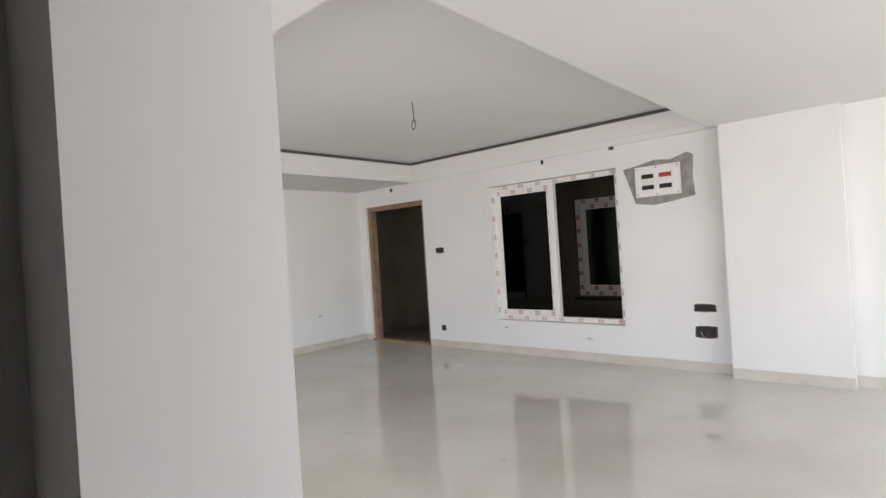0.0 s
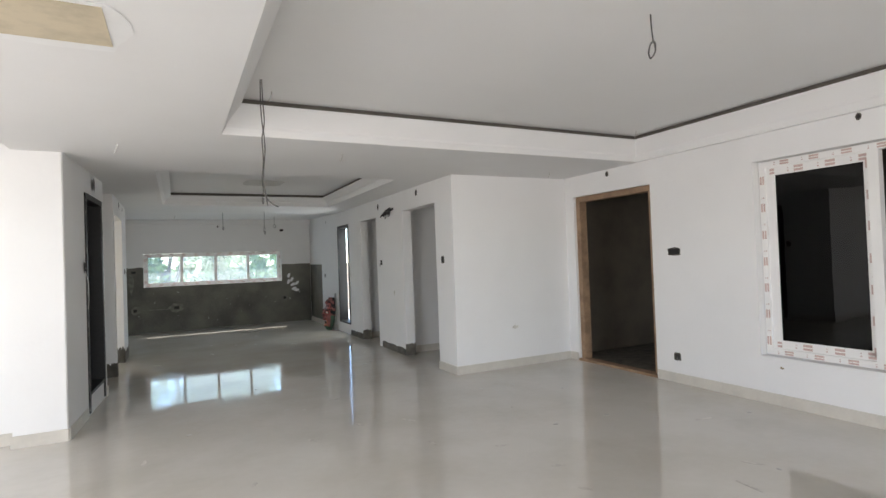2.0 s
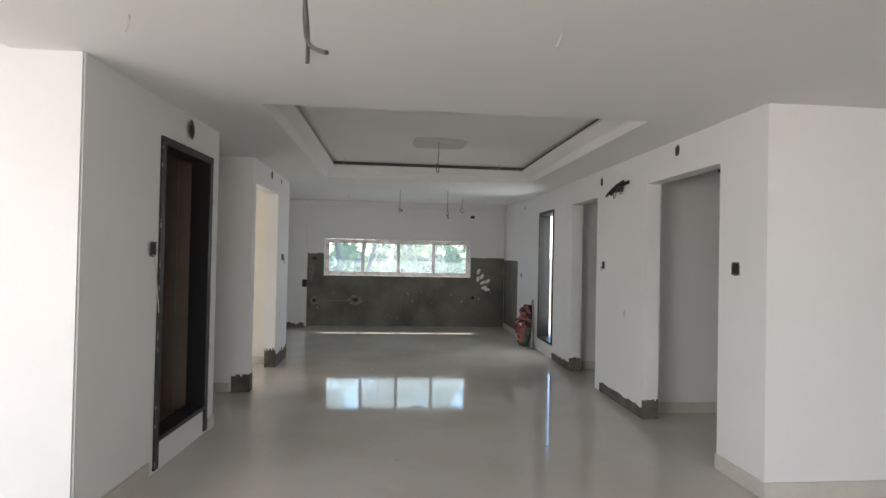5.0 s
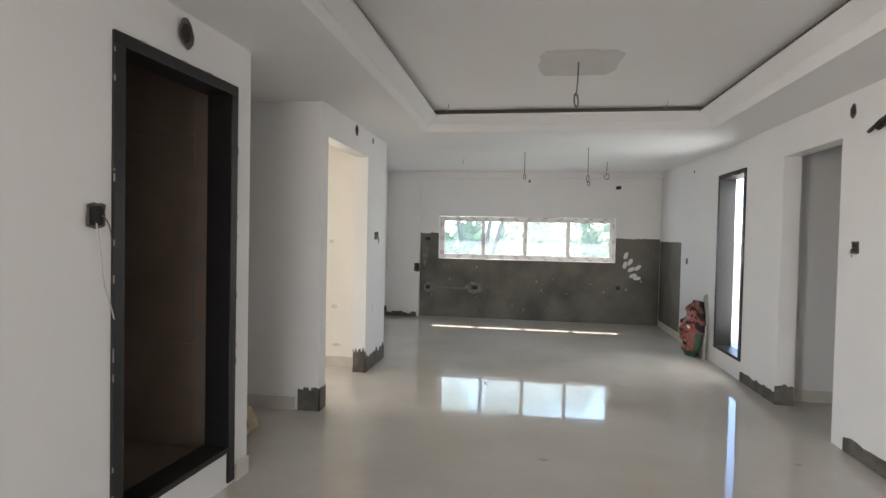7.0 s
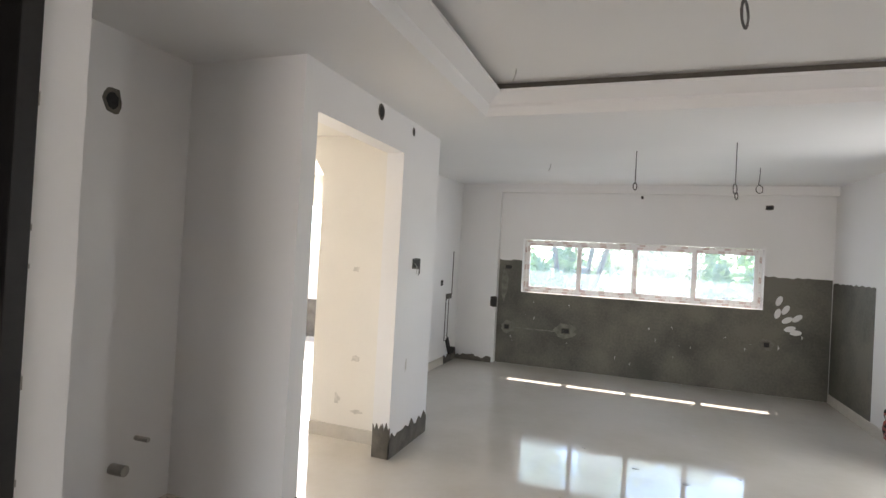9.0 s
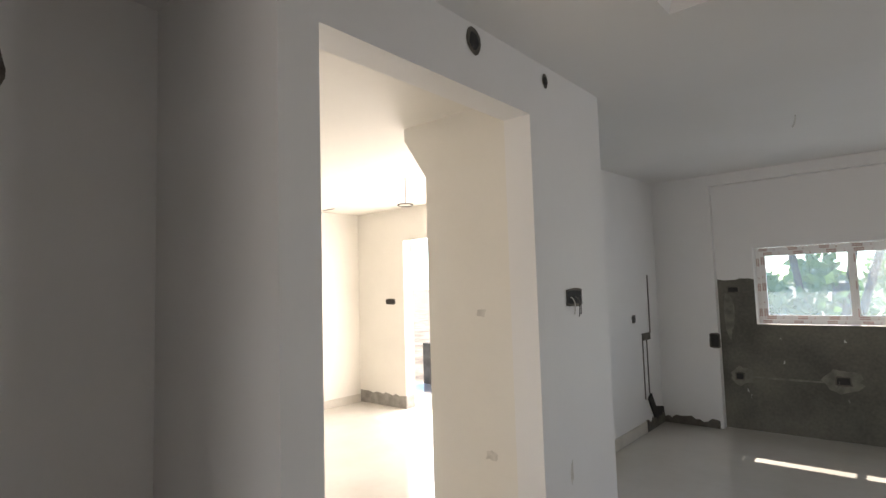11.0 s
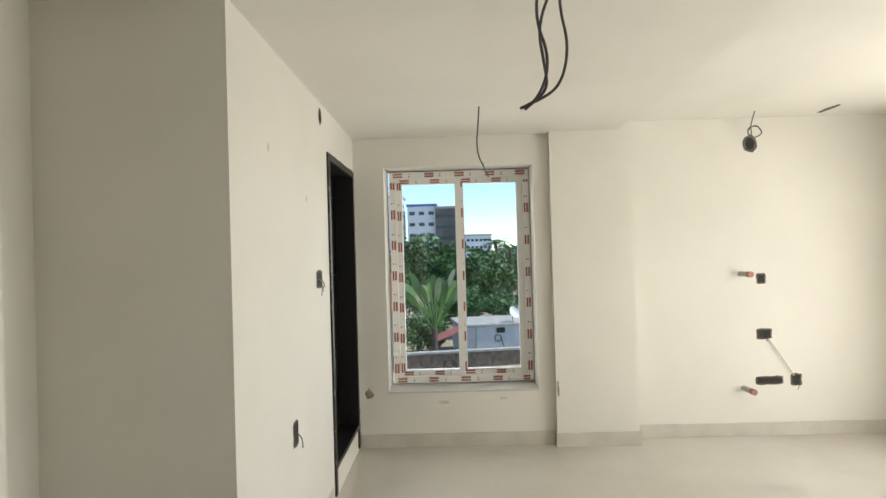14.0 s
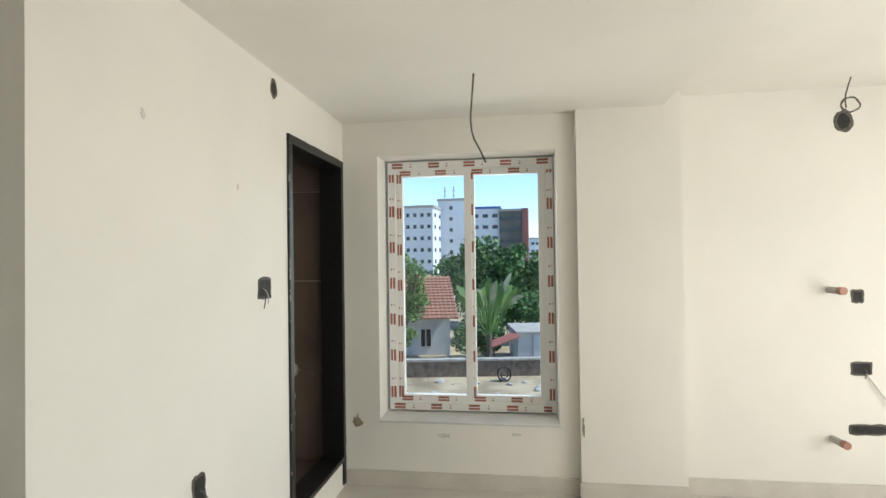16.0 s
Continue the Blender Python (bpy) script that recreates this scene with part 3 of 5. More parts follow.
chip("x", 4.46, 8.892, 9.88, .10, 1, .012, -.008)
chip("y", 8.89, 4.448, 4.60, .17, 2, .012, -.008)
chip("x", 4.46, 10.872, 11.625, .10, 3, .012, -.008)
chip("y", 10.87, 4.448, 4.60, .17, 4, .012, -.008)
chip("y", 9.875, .60, .778, .17, 5, .02, -.008)
chip("x", .77, 9.867, 9.998, .17, 6, .02, .008)
chip("y", 11.07, .645, .778, .24, 7, .05, -.008, n=9)
chip("x", .77, 11.062, 11.755, .15, 8, .035, .008)
chip("y", 13.78, -3.49, -2.672, .15, 9, .015, -.008, m=M_MORTAR)
chip("x", -2.67, 13.775, 13.92, .15, 10, .01, .008, m=M_MORTAR)
# chased kitchen corner
chip("x", -.03, 14.35, 14.84, .09, 11, .03, .02)
chip("y", 14.86, -.02, .50, .07, 12, .03, -.03)
# kitchen plaster bands
chip("y", 14.95, .535, .853, 1.43, 13, .012, -.004, m=M_PLASTER, name="plaster_band", label="dark unpainted cement plaster band behind the counter", n=8)
chip("y", 14.95, .853, 3.767, .998, 15, .0, -.004, m=M_PLASTER, name="plaster_band", label="dark unpainted cement plaster band behind the counter", n=4)
chip("y", 14.95, 3.767, 4.452, 1.40, 16, .014, -.004, m=M_PLASTER, name="plaster_band", label="dark unpainted cement plaster band behind the counter", n=14)
chip("x", 4.46, 13.79, 14.94, 1.36, 14, .012, -.004, m=M_PLASTER, name="plaster_band", label="dark unpainted cement plaster band behind the counter", n=24)


# ---- wall boxes, holes, wires ----
def frame_of(face):
    """Right, up and out directions of a wall that looks along face."""
    out = {"+x": Vector((1, 0, 0)), "-x": Vector((-1, 0, 0)), "+y": Vector((0, 1, 0)), "-y": Vector((0, -1, 0))}[face]
    up = Vector((0, 0, 1))
    return up.cross(out), up, out


def wall_box(face, p, w, h, seed, label="open electrical box cut into the wall", wires=0):
    """A wall box: ragged cement rim, flat black plate for the cavity's shade, wire ends."""
    rng = random.Random(seed)
    r, u, o = frame_of(face)
    e = thing("electrical_box", label, "electrical box", "wall boxes", at=p)
    bm = bmesh.new()
    n = 18
    ring_o, ring_i = [], []
    for i in range(n):
        a = 2 * math.pi * i / n
        c, s = math.cos(a), math.sin(a)
        k = 1 / max(abs(c), abs(s))
        jo = rng.uniform(.0, .007)
        ring_o.append(bm.verts.new(r * (c * k * (w / 2 + jo)) + u * (s * k * (h / 2 + jo)) + o * .001))
        ring_i.append(bm.verts.new(r * (c * k * (w / 2 - .008)) + u * (s * k * (h / 2 - .008)) + o * .003))
    for i in range(n):
        bm.faces.new((ring_o[i], ring_o[(i + 1) % n], ring_i[(i + 1) % n], ring_i[i]))
    part("rim", bm, M_CEMENT, e, "ragged cement rim")
    # no depth here: a black plate on the wall paints the box's inner shade
    bm = bmesh.new()
    vs = []
    for d in (.0015, .0025):
        for a, b in ((-1, -1), (1, -1), (1, 1), (-1, 1)):
            vs.append(bm.verts.new(r * (a * (w / 2 - .006)) + u * (b * (h / 2 - .006)) + o * d))
    for f in ((0, 3, 2, 1), (4, 5, 6, 7), (0, 1, 5, 4), (1, 2, 6, 5), (2, 3, 7, 6), (3, 0, 4, 7)):
        bm.faces.new([vs[i] for i in f])
    part("cavity_shade", bm, M_BLACK, e, "flat black plate for the shade inside the box")
    for k in range(wires):
        a = rng.uniform(-.3, .3) * w
        pts = [r * a + o * .003, r * (a + .01) + o * .03 - u * .01, r * (a + rng.uniform(-.03, .03)) + o * .025 - u * rng.uniform(.04, .09)]
        tube("wire", [tuple(q) for q in pts], .0022, M_WIREP if k % 2 else M_WIRE, e)
    return e


def round_hole(face, p, rad, seed, label="round conduit hole broken through the wall"):
    rng = random.Random(seed)
    r, u, o = frame_of(face)
    e = thing("conduit_hole", label, "conduit hole", "conduit holes", at=p)
    # the inner disc is flat black, painting the shade inside the hole
    for n, k, d, m in (("rim", 1.25, .001, M_CEMENT), ("opening", .8, .003, M_BLACK)):
        bm = bmesh.new()
        a = [2 * math.pi * i / 14 for i in range(14)]
        q = [(math.cos(t) * rad * k * rng.uniform(.85, 1.1), math.sin(t) * rad * k * 1.3 * rng.uniform(.85, 1.1)) for t in a]
        A = [bm.verts.new(r * x + u * y) for x, y in q]
        B = [bm.verts.new(r * x * .95 + u * y * .95 + o * d) for x, y in q]
        bm.faces.new(B)
        for i in range(14):
            bm.faces.new((A[i], A[(i + 1) % 14], B[(i + 1) % 14], B[i]))
        part(n, bm, m, e)
    return e


N = 40
for face, p, w, h, wi in (
        ("-x", (6.18, 5.617, 1.376), .15, .075, 0), ("-x", (6.18, 5.628, .272), .08, .075, 1), ("-x", (6.18, 3.009, 2.385), .055, .045, 0),
        ("-x", (6.18, 2.15, .64), .20, .075, 0), ("-x", (6.18, 2.15, .40), .20, .12, 3), ("-x", (4.46, 7.62, 1.38), .08, .085, 0),
        ("-x", (4.46, 9.84, 1.36), .075, .075, 2), ("+x", (.772, 11.39, 1.37), .15, .075, 3), ("+x", (-.03, 14.18, 1.08), .09, .07, 0),
        ("-y", (3.79, 14.95, 2.22), .08, .05, 0), ("-y", (.68, 14.945, .50), .075, .07, 0), ("-y", (1.48, 14.945, .52), .11, .075, 1),
        ("-y", (3.82, 14.945, .59), .07, .07, 0), ("-y", (.67, 14.945, 1.33), .10, .06, 0), ("-y", (.50, 14.86, .84), .09, .14, 0),
        ("-x", (4.46, 13.51, 1.11), .075, .075, 0), ("+y", (-2.32, 9.66, 1.327), .12, .09, 3), ("+y", (-1.82, 9.66, .65), .075, .11, 1),
        ("+x", (-3.50, 12.78, .415), .20, .06, 0), ("+x", (-3.50, 12.98, .418), .075, .085, 1), ("+x", (-3.50, 12.74, 1.19), .065, .075, 0),
        ("+x", (-3.50, 12.75, .77), .11, .075, 1), ("-y", (-2.91, 13.78, 1.28), .16, .065, 0)):
    wall_box(face, p, w, h, N, wires=wi)
    N += 1
lsw = wall_box("+x", (.717, 7.765, 1.43), .085, .09, N, "open electrical box with a loose hanging wire", wires=1)
tube("wire", [(.003, 0, -.03), (.03, -.01, -.12), (.03, .0, -.25), (.02, .06, -.36), (.006, .09, -.42)], .003, M_WIREP, lsw, "pale loose wire")
for face, p, rad in (("-x", (6.18, 3.88, 2.36), .018), ("-x", (6.18, 6.54, 2.34), .022), ("-x", (4.46, 8.37, 2.31), .03), ("-x", (4.46, 9.92, 2.27), .03),
                     ("-x", (4.46, 13.3, 2.28), .015), ("+x", (.772, 10.69, 2.33), .035), ("+x", (.772, 11.21, 2.325), .02), ("+x", (.755, 8.24, 2.29), .045),
                     ("+x", (.05, 9.43, 2.07), .04), ("-y", (5.29, 9.08, 2.30), .025), ("-y", (5.32, 9.08, .85), .022), ("-y", (2.36, 14.86, 2.31), .014),
                     ("+y", (-2.43, 9.66, 2.25), .03), ("+x", (-3.50, 12.69, 2.22), .045)):
    round_hole(face, p, rad, N)
    N += 1
# chased channels in the kitchen side wall
e = thing("wall_chase", "dark cable chases cut in the kitchen wall", "wall chase", kind="structure")
for d in ((14.575, 14.60, .92, 1.50), (14.36, 14.585, .86, .93), (14.36, 14.38, .30, .88), (14.47, 14.49, .34, .88)):
    boxpart("channel", (-.029, -.024, *d), M_CEMENT, e)
bm = bmesh.new()
prism(bm, [(14.42, .30), (14.50, .34), (14.60, .20), (14.82, .16), (14.84, .02), (14.70, .05), (14.58, .08)], "x", -.028, -.012)
# solid black piece painted for the shade in the broken-out hole
part("break", bm, M_BLACK, e)
# pipe plugs on the room's west wall
for z in (1.23, .36):
    e = thing("pipe_stub", "capped water pipe stub sticking out of the wall", "pipe stub", "water pipe stubs")
    tube("pipe", [(-3.50, 12.585, z), (-3.44, 12.588, z), (-3.40, 12.592, z)], .02, M_PIPEG, e)
    tube("plug", [(-3.405, 12.592, z), (-3.385, 12.594, z), (-3.37, 12.595, z)], .023, M_PIPE, e, "red-brown plug")
for y, z, r in ((9.66, .46, .012), (9.54, .35, .026)):
    tagged(tube("pipe_stub", [(.03, y, z), (.08, y, z), (.13, y + .005, z)], r, M_PIPEG), "grey pipe stub in the recess wall", "pipe stub", "recess pipe stubs")
tagged(tube("wire", [(-3.49, 12.77, .74), (-3.47, 12.86, .60), (-3.49, 12.96, .45)], .004, M_WIREP), "thin pale wire between two wall boxes", "wire")


def hanging(name, pts, r=.004, label="loose electrical wire hanging from the ceiling", extra=(), m=None):
    e = thing(name, label, "wire", "hanging wires", at=pts[0])
    o = Vector(pts[0])
    tube("strand", [tuple(Vector(q) - o) for q in pts], r, m or M_WIRE, e)
    for x in extra:
        tube("strand", [tuple(Vector(q) - o) for q in x], r, m or M_WIRE, e)
    return e


def coil(c, r, turns=2, tilt=.4, seed=0):
    rng = random.Random(seed)
    pts = []
    for i in range(turns * 12):
        a = 2 * math.pi * i / 12
        q = r * rng.uniform(.85, 1.1)
        pts.append((c[0] + q * math.cos(a) * tilt, c[1] + q * math.cos(a), c[2] + q * math.sin(a)))
    return pts


hanging("hanging_wire", [(2.05, 5.46, 2.655), (2.05, 5.46, 2.52), (2.06, 5.44, 2.35), (2.03, 5.42, 2.25), (2.04, 5.4, 2.1), (2.02, 5.38, 1.95), (2.03, 5.33, 1.85), (2.05, 5.27, 1.79), (2.09, 5.2, 1.76)], .004,
        extra=[[(2.04, 5.46, 2.655), (2.03, 5.44, 2.4), (2.06, 5.42, 2.2), (2.02, 5.36, 1.95), (2.04, 5.32, 1.84), (2.04, 5.31, 1.78)]])
h = hanging("hanging_wire", [(3.80, 3.71, 2.655), (3.80, 3.71, 2.58), (3.80, 3.70, 2.51)], .004, "short ceiling wire ending in a coil", extra=[coil((3.80, 3.71, 2.465), .042, 2, .5, 3)])
hanging("hanging_wire", [(3.54, 0.57, 2.395), (3.54, 0.57, 2.34), (3.54, 0.57, 2.31)], .004, "short ceiling wire ending in a coil", extra=[coil((3.54, 0.57, 2.28), .035, 2, .5, 4)])
hanging("hanging_wire", [(2.65, 9.72, 2.585), (2.65, 9.72, 2.47), (2.64, 9.71, 2.37)], .004, "ceiling wire ending in a brown coil", extra=[coil((2.64, 9.71, 2.32), .045, 3, .4, 5)])
hanging("hanging_wire", [(2.29, 12.35, 2.395), (2.29, 12.35, 2.25), (2.29, 12.35, 2.13)], .004, extra=[coil((2.29, 12.35, 2.10), .03, 3, .5, 6)])
hanging("hanging_wire", [(2.99, 12.1, 2.395), (2.99, 12.1, 2.2), (2.99, 12.1, 2.08)], .0035, extra=[coil((2.99, 12.1, 2.05), .04, 3, .5, 7), coil((3.0, 12.1, 2.0), .03, 2, .5, 9)])
hanging("hanging_wire", [(3.35, 13.2, 2.395), (3.35, 13.2, 2.3), (3.34, 13.2, 2.24)], .0035, extra=[coil((3.35, 13.2, 2.2), .04, 2, .9, 8)])
hanging("hanging_wire", [(-0.390, 10.585, 2.330), (-0.411, 10.582, 2.209), (-0.433, 10.597, 2.070), (-0.448, 10.605, 1.977), (-0.455, 10.570, 1.893), (-0.466, 10.584, 1.819), (-0.470, 10.591, 1.772), (-0.476, 10.556, 1.744), (-0.477, 10.538, 1.739)], .003,
        "bundle of loose black wires hanging from the ceiling",
        extra=[[(-0.390, 10.585, 2.330), (-0.417, 10.601, 2.163), (-0.439, 10.616, 2.023), (-0.450, 10.612, 1.930), (-0.457, 10.631, 1.856), (-0.467, 10.621, 1.791), (-0.473, 10.591, 1.758), (-0.476, 10.550, 1.744)],
               [(-0.390, 10.585, 2.330), (-0.425, 10.595, 2.135), (-0.448, 10.580, 2.005), (-0.454, 10.564, 1.911), (-0.462, 10.596, 1.828), (-0.474, 10.573, 1.753), (-0.478, 10.544, 1.735)],
               [(-0.476, 10.559, 1.746), (-0.476, 10.547, 1.741), (-0.477, 10.535, 1.737)]])
hanging("hanging_wire", [(-2.62, 10.58, 2.33), (-2.62, 10.57, 2.2), (-2.63, 10.56, 2.12), (-2.64, 10.57, 2.03), (-2.66, 10.60, 1.98), (-2.67, 10.63, 1.91)], .0045, "thin grey wire hanging before the window", m=M_WIRE)
hanging("hanging_wire", [(-3.30, 12.62, 2.42), (-3.32, 12.61, 2.36), (-3.38, 12.63, 2.32), (-3.42, 12.66, 2.28)], .004, "wire with a loop beside the wall outlet", extra=[coil((-3.40, 12.67, 2.29), .045, 2, .2, 10)])
hanging("hanging_wire", [(-1.37, 12.51, 2.42), (-1.37, 12.51, 2.3), (-1.37, 12.51, 2.18)], .004, "ceiling wire ending in a loose coil", extra=[[(x, y, z * .3 + 1.51) for x, y, z in coil((-1.37, 12.51, 2.2), .05, 3, 1.0, 11)]])
hanging("hanging_wire", [(-.15, 6.88, 2.55), (-.15, 6.88, 2.40), (-.12, 6.86, 2.28), (-.16, 6.87, 2.2), (-.19, 6.87, 2.18)], .004, "pale wire hanging in the alcove", m=M_WIREP)
for p in ((2.9, 6.5, CZ), (1.1, 6.6, CZ), (5.6, 6.9, CZ), (1.5, 12.9, CZ), (2.15, 5.7, 2.655), (5.85, 5.75, 2.655), (1.6, 10.8, 2.585), (3.5, 10.8, 2.585)):
    tagged(tube("wire_end", [p, (p[0] + .004, p[1], p[2] - .03), (p[0] - .02, p[1] + .01, p[2] - .07)], .004, M_WIREP), "short grey wire end poking from the ceiling", "wire", "ceiling wire ends")

# putty patches on the ceilings
def blot(name, c, rx, ry, z, m, label, seed, n=22, jag=.06):
    rng = random.Random(seed)
    bm = bmesh.new()
    pts = []
    for i in range(n):
        a = 2 * math.pi * i / n
        k = 1 / max(abs(math.cos(a)), abs(math.sin(a))) ** .8
        pts.append((c[0] + rx * k * math.cos(a) * rng.uniform(1 - jag, 1 + jag), c[1] + ry * k * math.sin(a) * rng.uniform(1 - jag, 1 + jag)))
    prism(bm, pts, "z", z - .0035, z)
    return tagged(done(name, bm, m), label, "putty patch", kind="structure")


blot("ceiling_patch", (2.66, 9.76), .27, .27, 2.585, M_PUTTY, "grey putty patch round the ceiling hook", 3)
blot("ceiling_patch", (.98, 4.28), .36, .25, CZ, M_DISH, "bright putty smear round the raw ceiling patch", 6, jag=.1)
tagged(boxpart("ceiling_patch", (.72, 1.27, 4.06, 4.46, CZ - .006, CZ - .0005), M_RAW, bevel=.001), "raw tan gypsum patch in the ceiling", "ceiling patch", kind="structure")

# distribution board
e = thing("distribution_board", "white metal electrical distribution board with open slots", "electrical panel", at=(6.18, 2.53, 1.96))
rng = random.Random(8)
bm = bmesh.new()
prism(bm, [(-.36, -.19), (-.12, -.23), (.05, -.25), (.24, -.22), (.30, -.02), (.36, .16), (.22, .18), (.02, .22), (-.14, .20), (-.30, .25), (-.36, .22), (-.345, .0)], "x", -.004, 0)
part("mortar_bed", bm, M_MORTAR, e, "rough grey mortar bed")
boxpart("cover", (-.03, -.004, -.235, .225, -.16, .16), M_STEEL, e, "white enamelled cover", bevel=.006)
# slots are black blocks on the cover, their shade put into the colour
for y0, z0, m in ((-.15, .03, M_REDB), (.03, .03, M_BLACK), (-.15, -.085, M_BLACK), (.03, -.085, M_BLACK)):
    boxpart("breaker_slot", (-.034, -.029, y0, y0 + .125, z0, z0 + .045), m, e, "black block for the shade in a breaker slot" if m is M_BLACK else "slot with red breakers", bevel=.002)
for y, z in ((-.21, .135), (.20, .135), (-.21, -.135), (.20, -.135), (0, .14), (0, -.14)):
    bm = bmesh.new()
    bmesh.ops.create_cone(bm, cap_ends=True, segments=12, radius1=.010, radius2=.007, depth=.008, matrix=Matrix.Translation((-.033, y, z)) @ Matrix.Rotation(radians(90), 4, 'Y'))
    part("screw", bm, M_PIPEG, e)

# bracket with cables on the hall wall
e = thing("wall_bracket", "black conduit bracket with loose cables", "bracket", at=(4.46, 9.42, 2.13))
tube("conduit", [(-.02, -.2, .04), (-.035, -.08, .03), (-.03, .08, .0), (-.02, .2, -.03)], .018, M_BLACK, e)
tube("conduit", [(-.05, -.16, .055), (-.06, -.02, .03), (-.05, .12, .0)], .012, M_BLACK, e)
boxpart("mount", (-.05, 0, -.05, .03, -.03, .05), M_BLACK, e, bevel=.005)
tube("cable", [(-.05, -.05, .02), (-.07, -.02, -.08), (-.06, .03, -.11), (-.05, .08, -.02)], .004, M_WIRE, e)
tube("cable", [(-.05, -.1, .02), (-.07, -.12, -.06), (-.06, -.16, -.08), (-.05, -.18, .0)], .004, M_WIRE, e)
tube("cable", [(-.05, .12, 0), (-.08, .16, -.05), (-.06, .22, -.05)], .012, M_BLACK, e)

# paler cement round the kitchen boxes
M_HALO = mat("pale_cement_patch", (0.21, 0.20, 0.17), .8, .2, 14, .3)
for seed, x, z, rx, rz in ((91, 1.48, .52, .15, .11), (92, .70, .50, .11, .09), (93, 1.1, .50, .34, .012), (94, 3.82, .59, .09, .08), (95, .62, 1.1, .05, .25)):
    rg = random.Random(seed)
    bm = bmesh.new()
    prism(bm, [(x + rx * rg.uniform(.7, 1.1) * math.cos(a * .35), z + rz * rg.uniform(.7, 1.1) * math.sin(a * .35)) for a in range(18)], "y", 14.9445, 14.9458)
    tagged(done("plaster_patch", bm, M_HALO), "paler cement patch on the dark plaster", "cement patch", kind="structure")

# paint daubs on the plaster
for i, (x, z, a) in enumerate(((3.93, 1.12, 70), (4.0, 1.02, 60), (3.92, 0.97, 75), (4.02, .90, 30), (4.12, .93, 40), (4.05, .80, 20), (4.11, .76, 5))):
    bm = bmesh.new()
    q = []
    for k in range(14):
        t = 2 * math.pi * k / 14
        u, v = .062 * math.cos(t), .032 * math.sin(t)
        q.append((x + u * math.cos(radians(a)) - v * math.sin(radians(a)), z + u * math.sin(radians(a)) + v * math.cos(radians(a))))
    prism(bm, q, "y", 14.943, 14.9455)
    tagged(done("paint_daub", bm, M_DISH), "white putty daub on the dark plaster", "putty daub", "putty daubs")
for i in range(26):
    x, z = rng.uniform(.7, 4.3), rng.uniform(.1, .9)
    q = [(x + rng.uniform(-.012, .012), z + rng.uniform(-.03, .03)) for k in range(3)]
    bm = bmesh.new()
    prism(bm, q, "y", 14.944, 14.9455)
    tagged(done("paint_fleck", bm, M_PUTTY), "pale fleck of putty on the dark plaster", "putty fleck", "putty flecks")


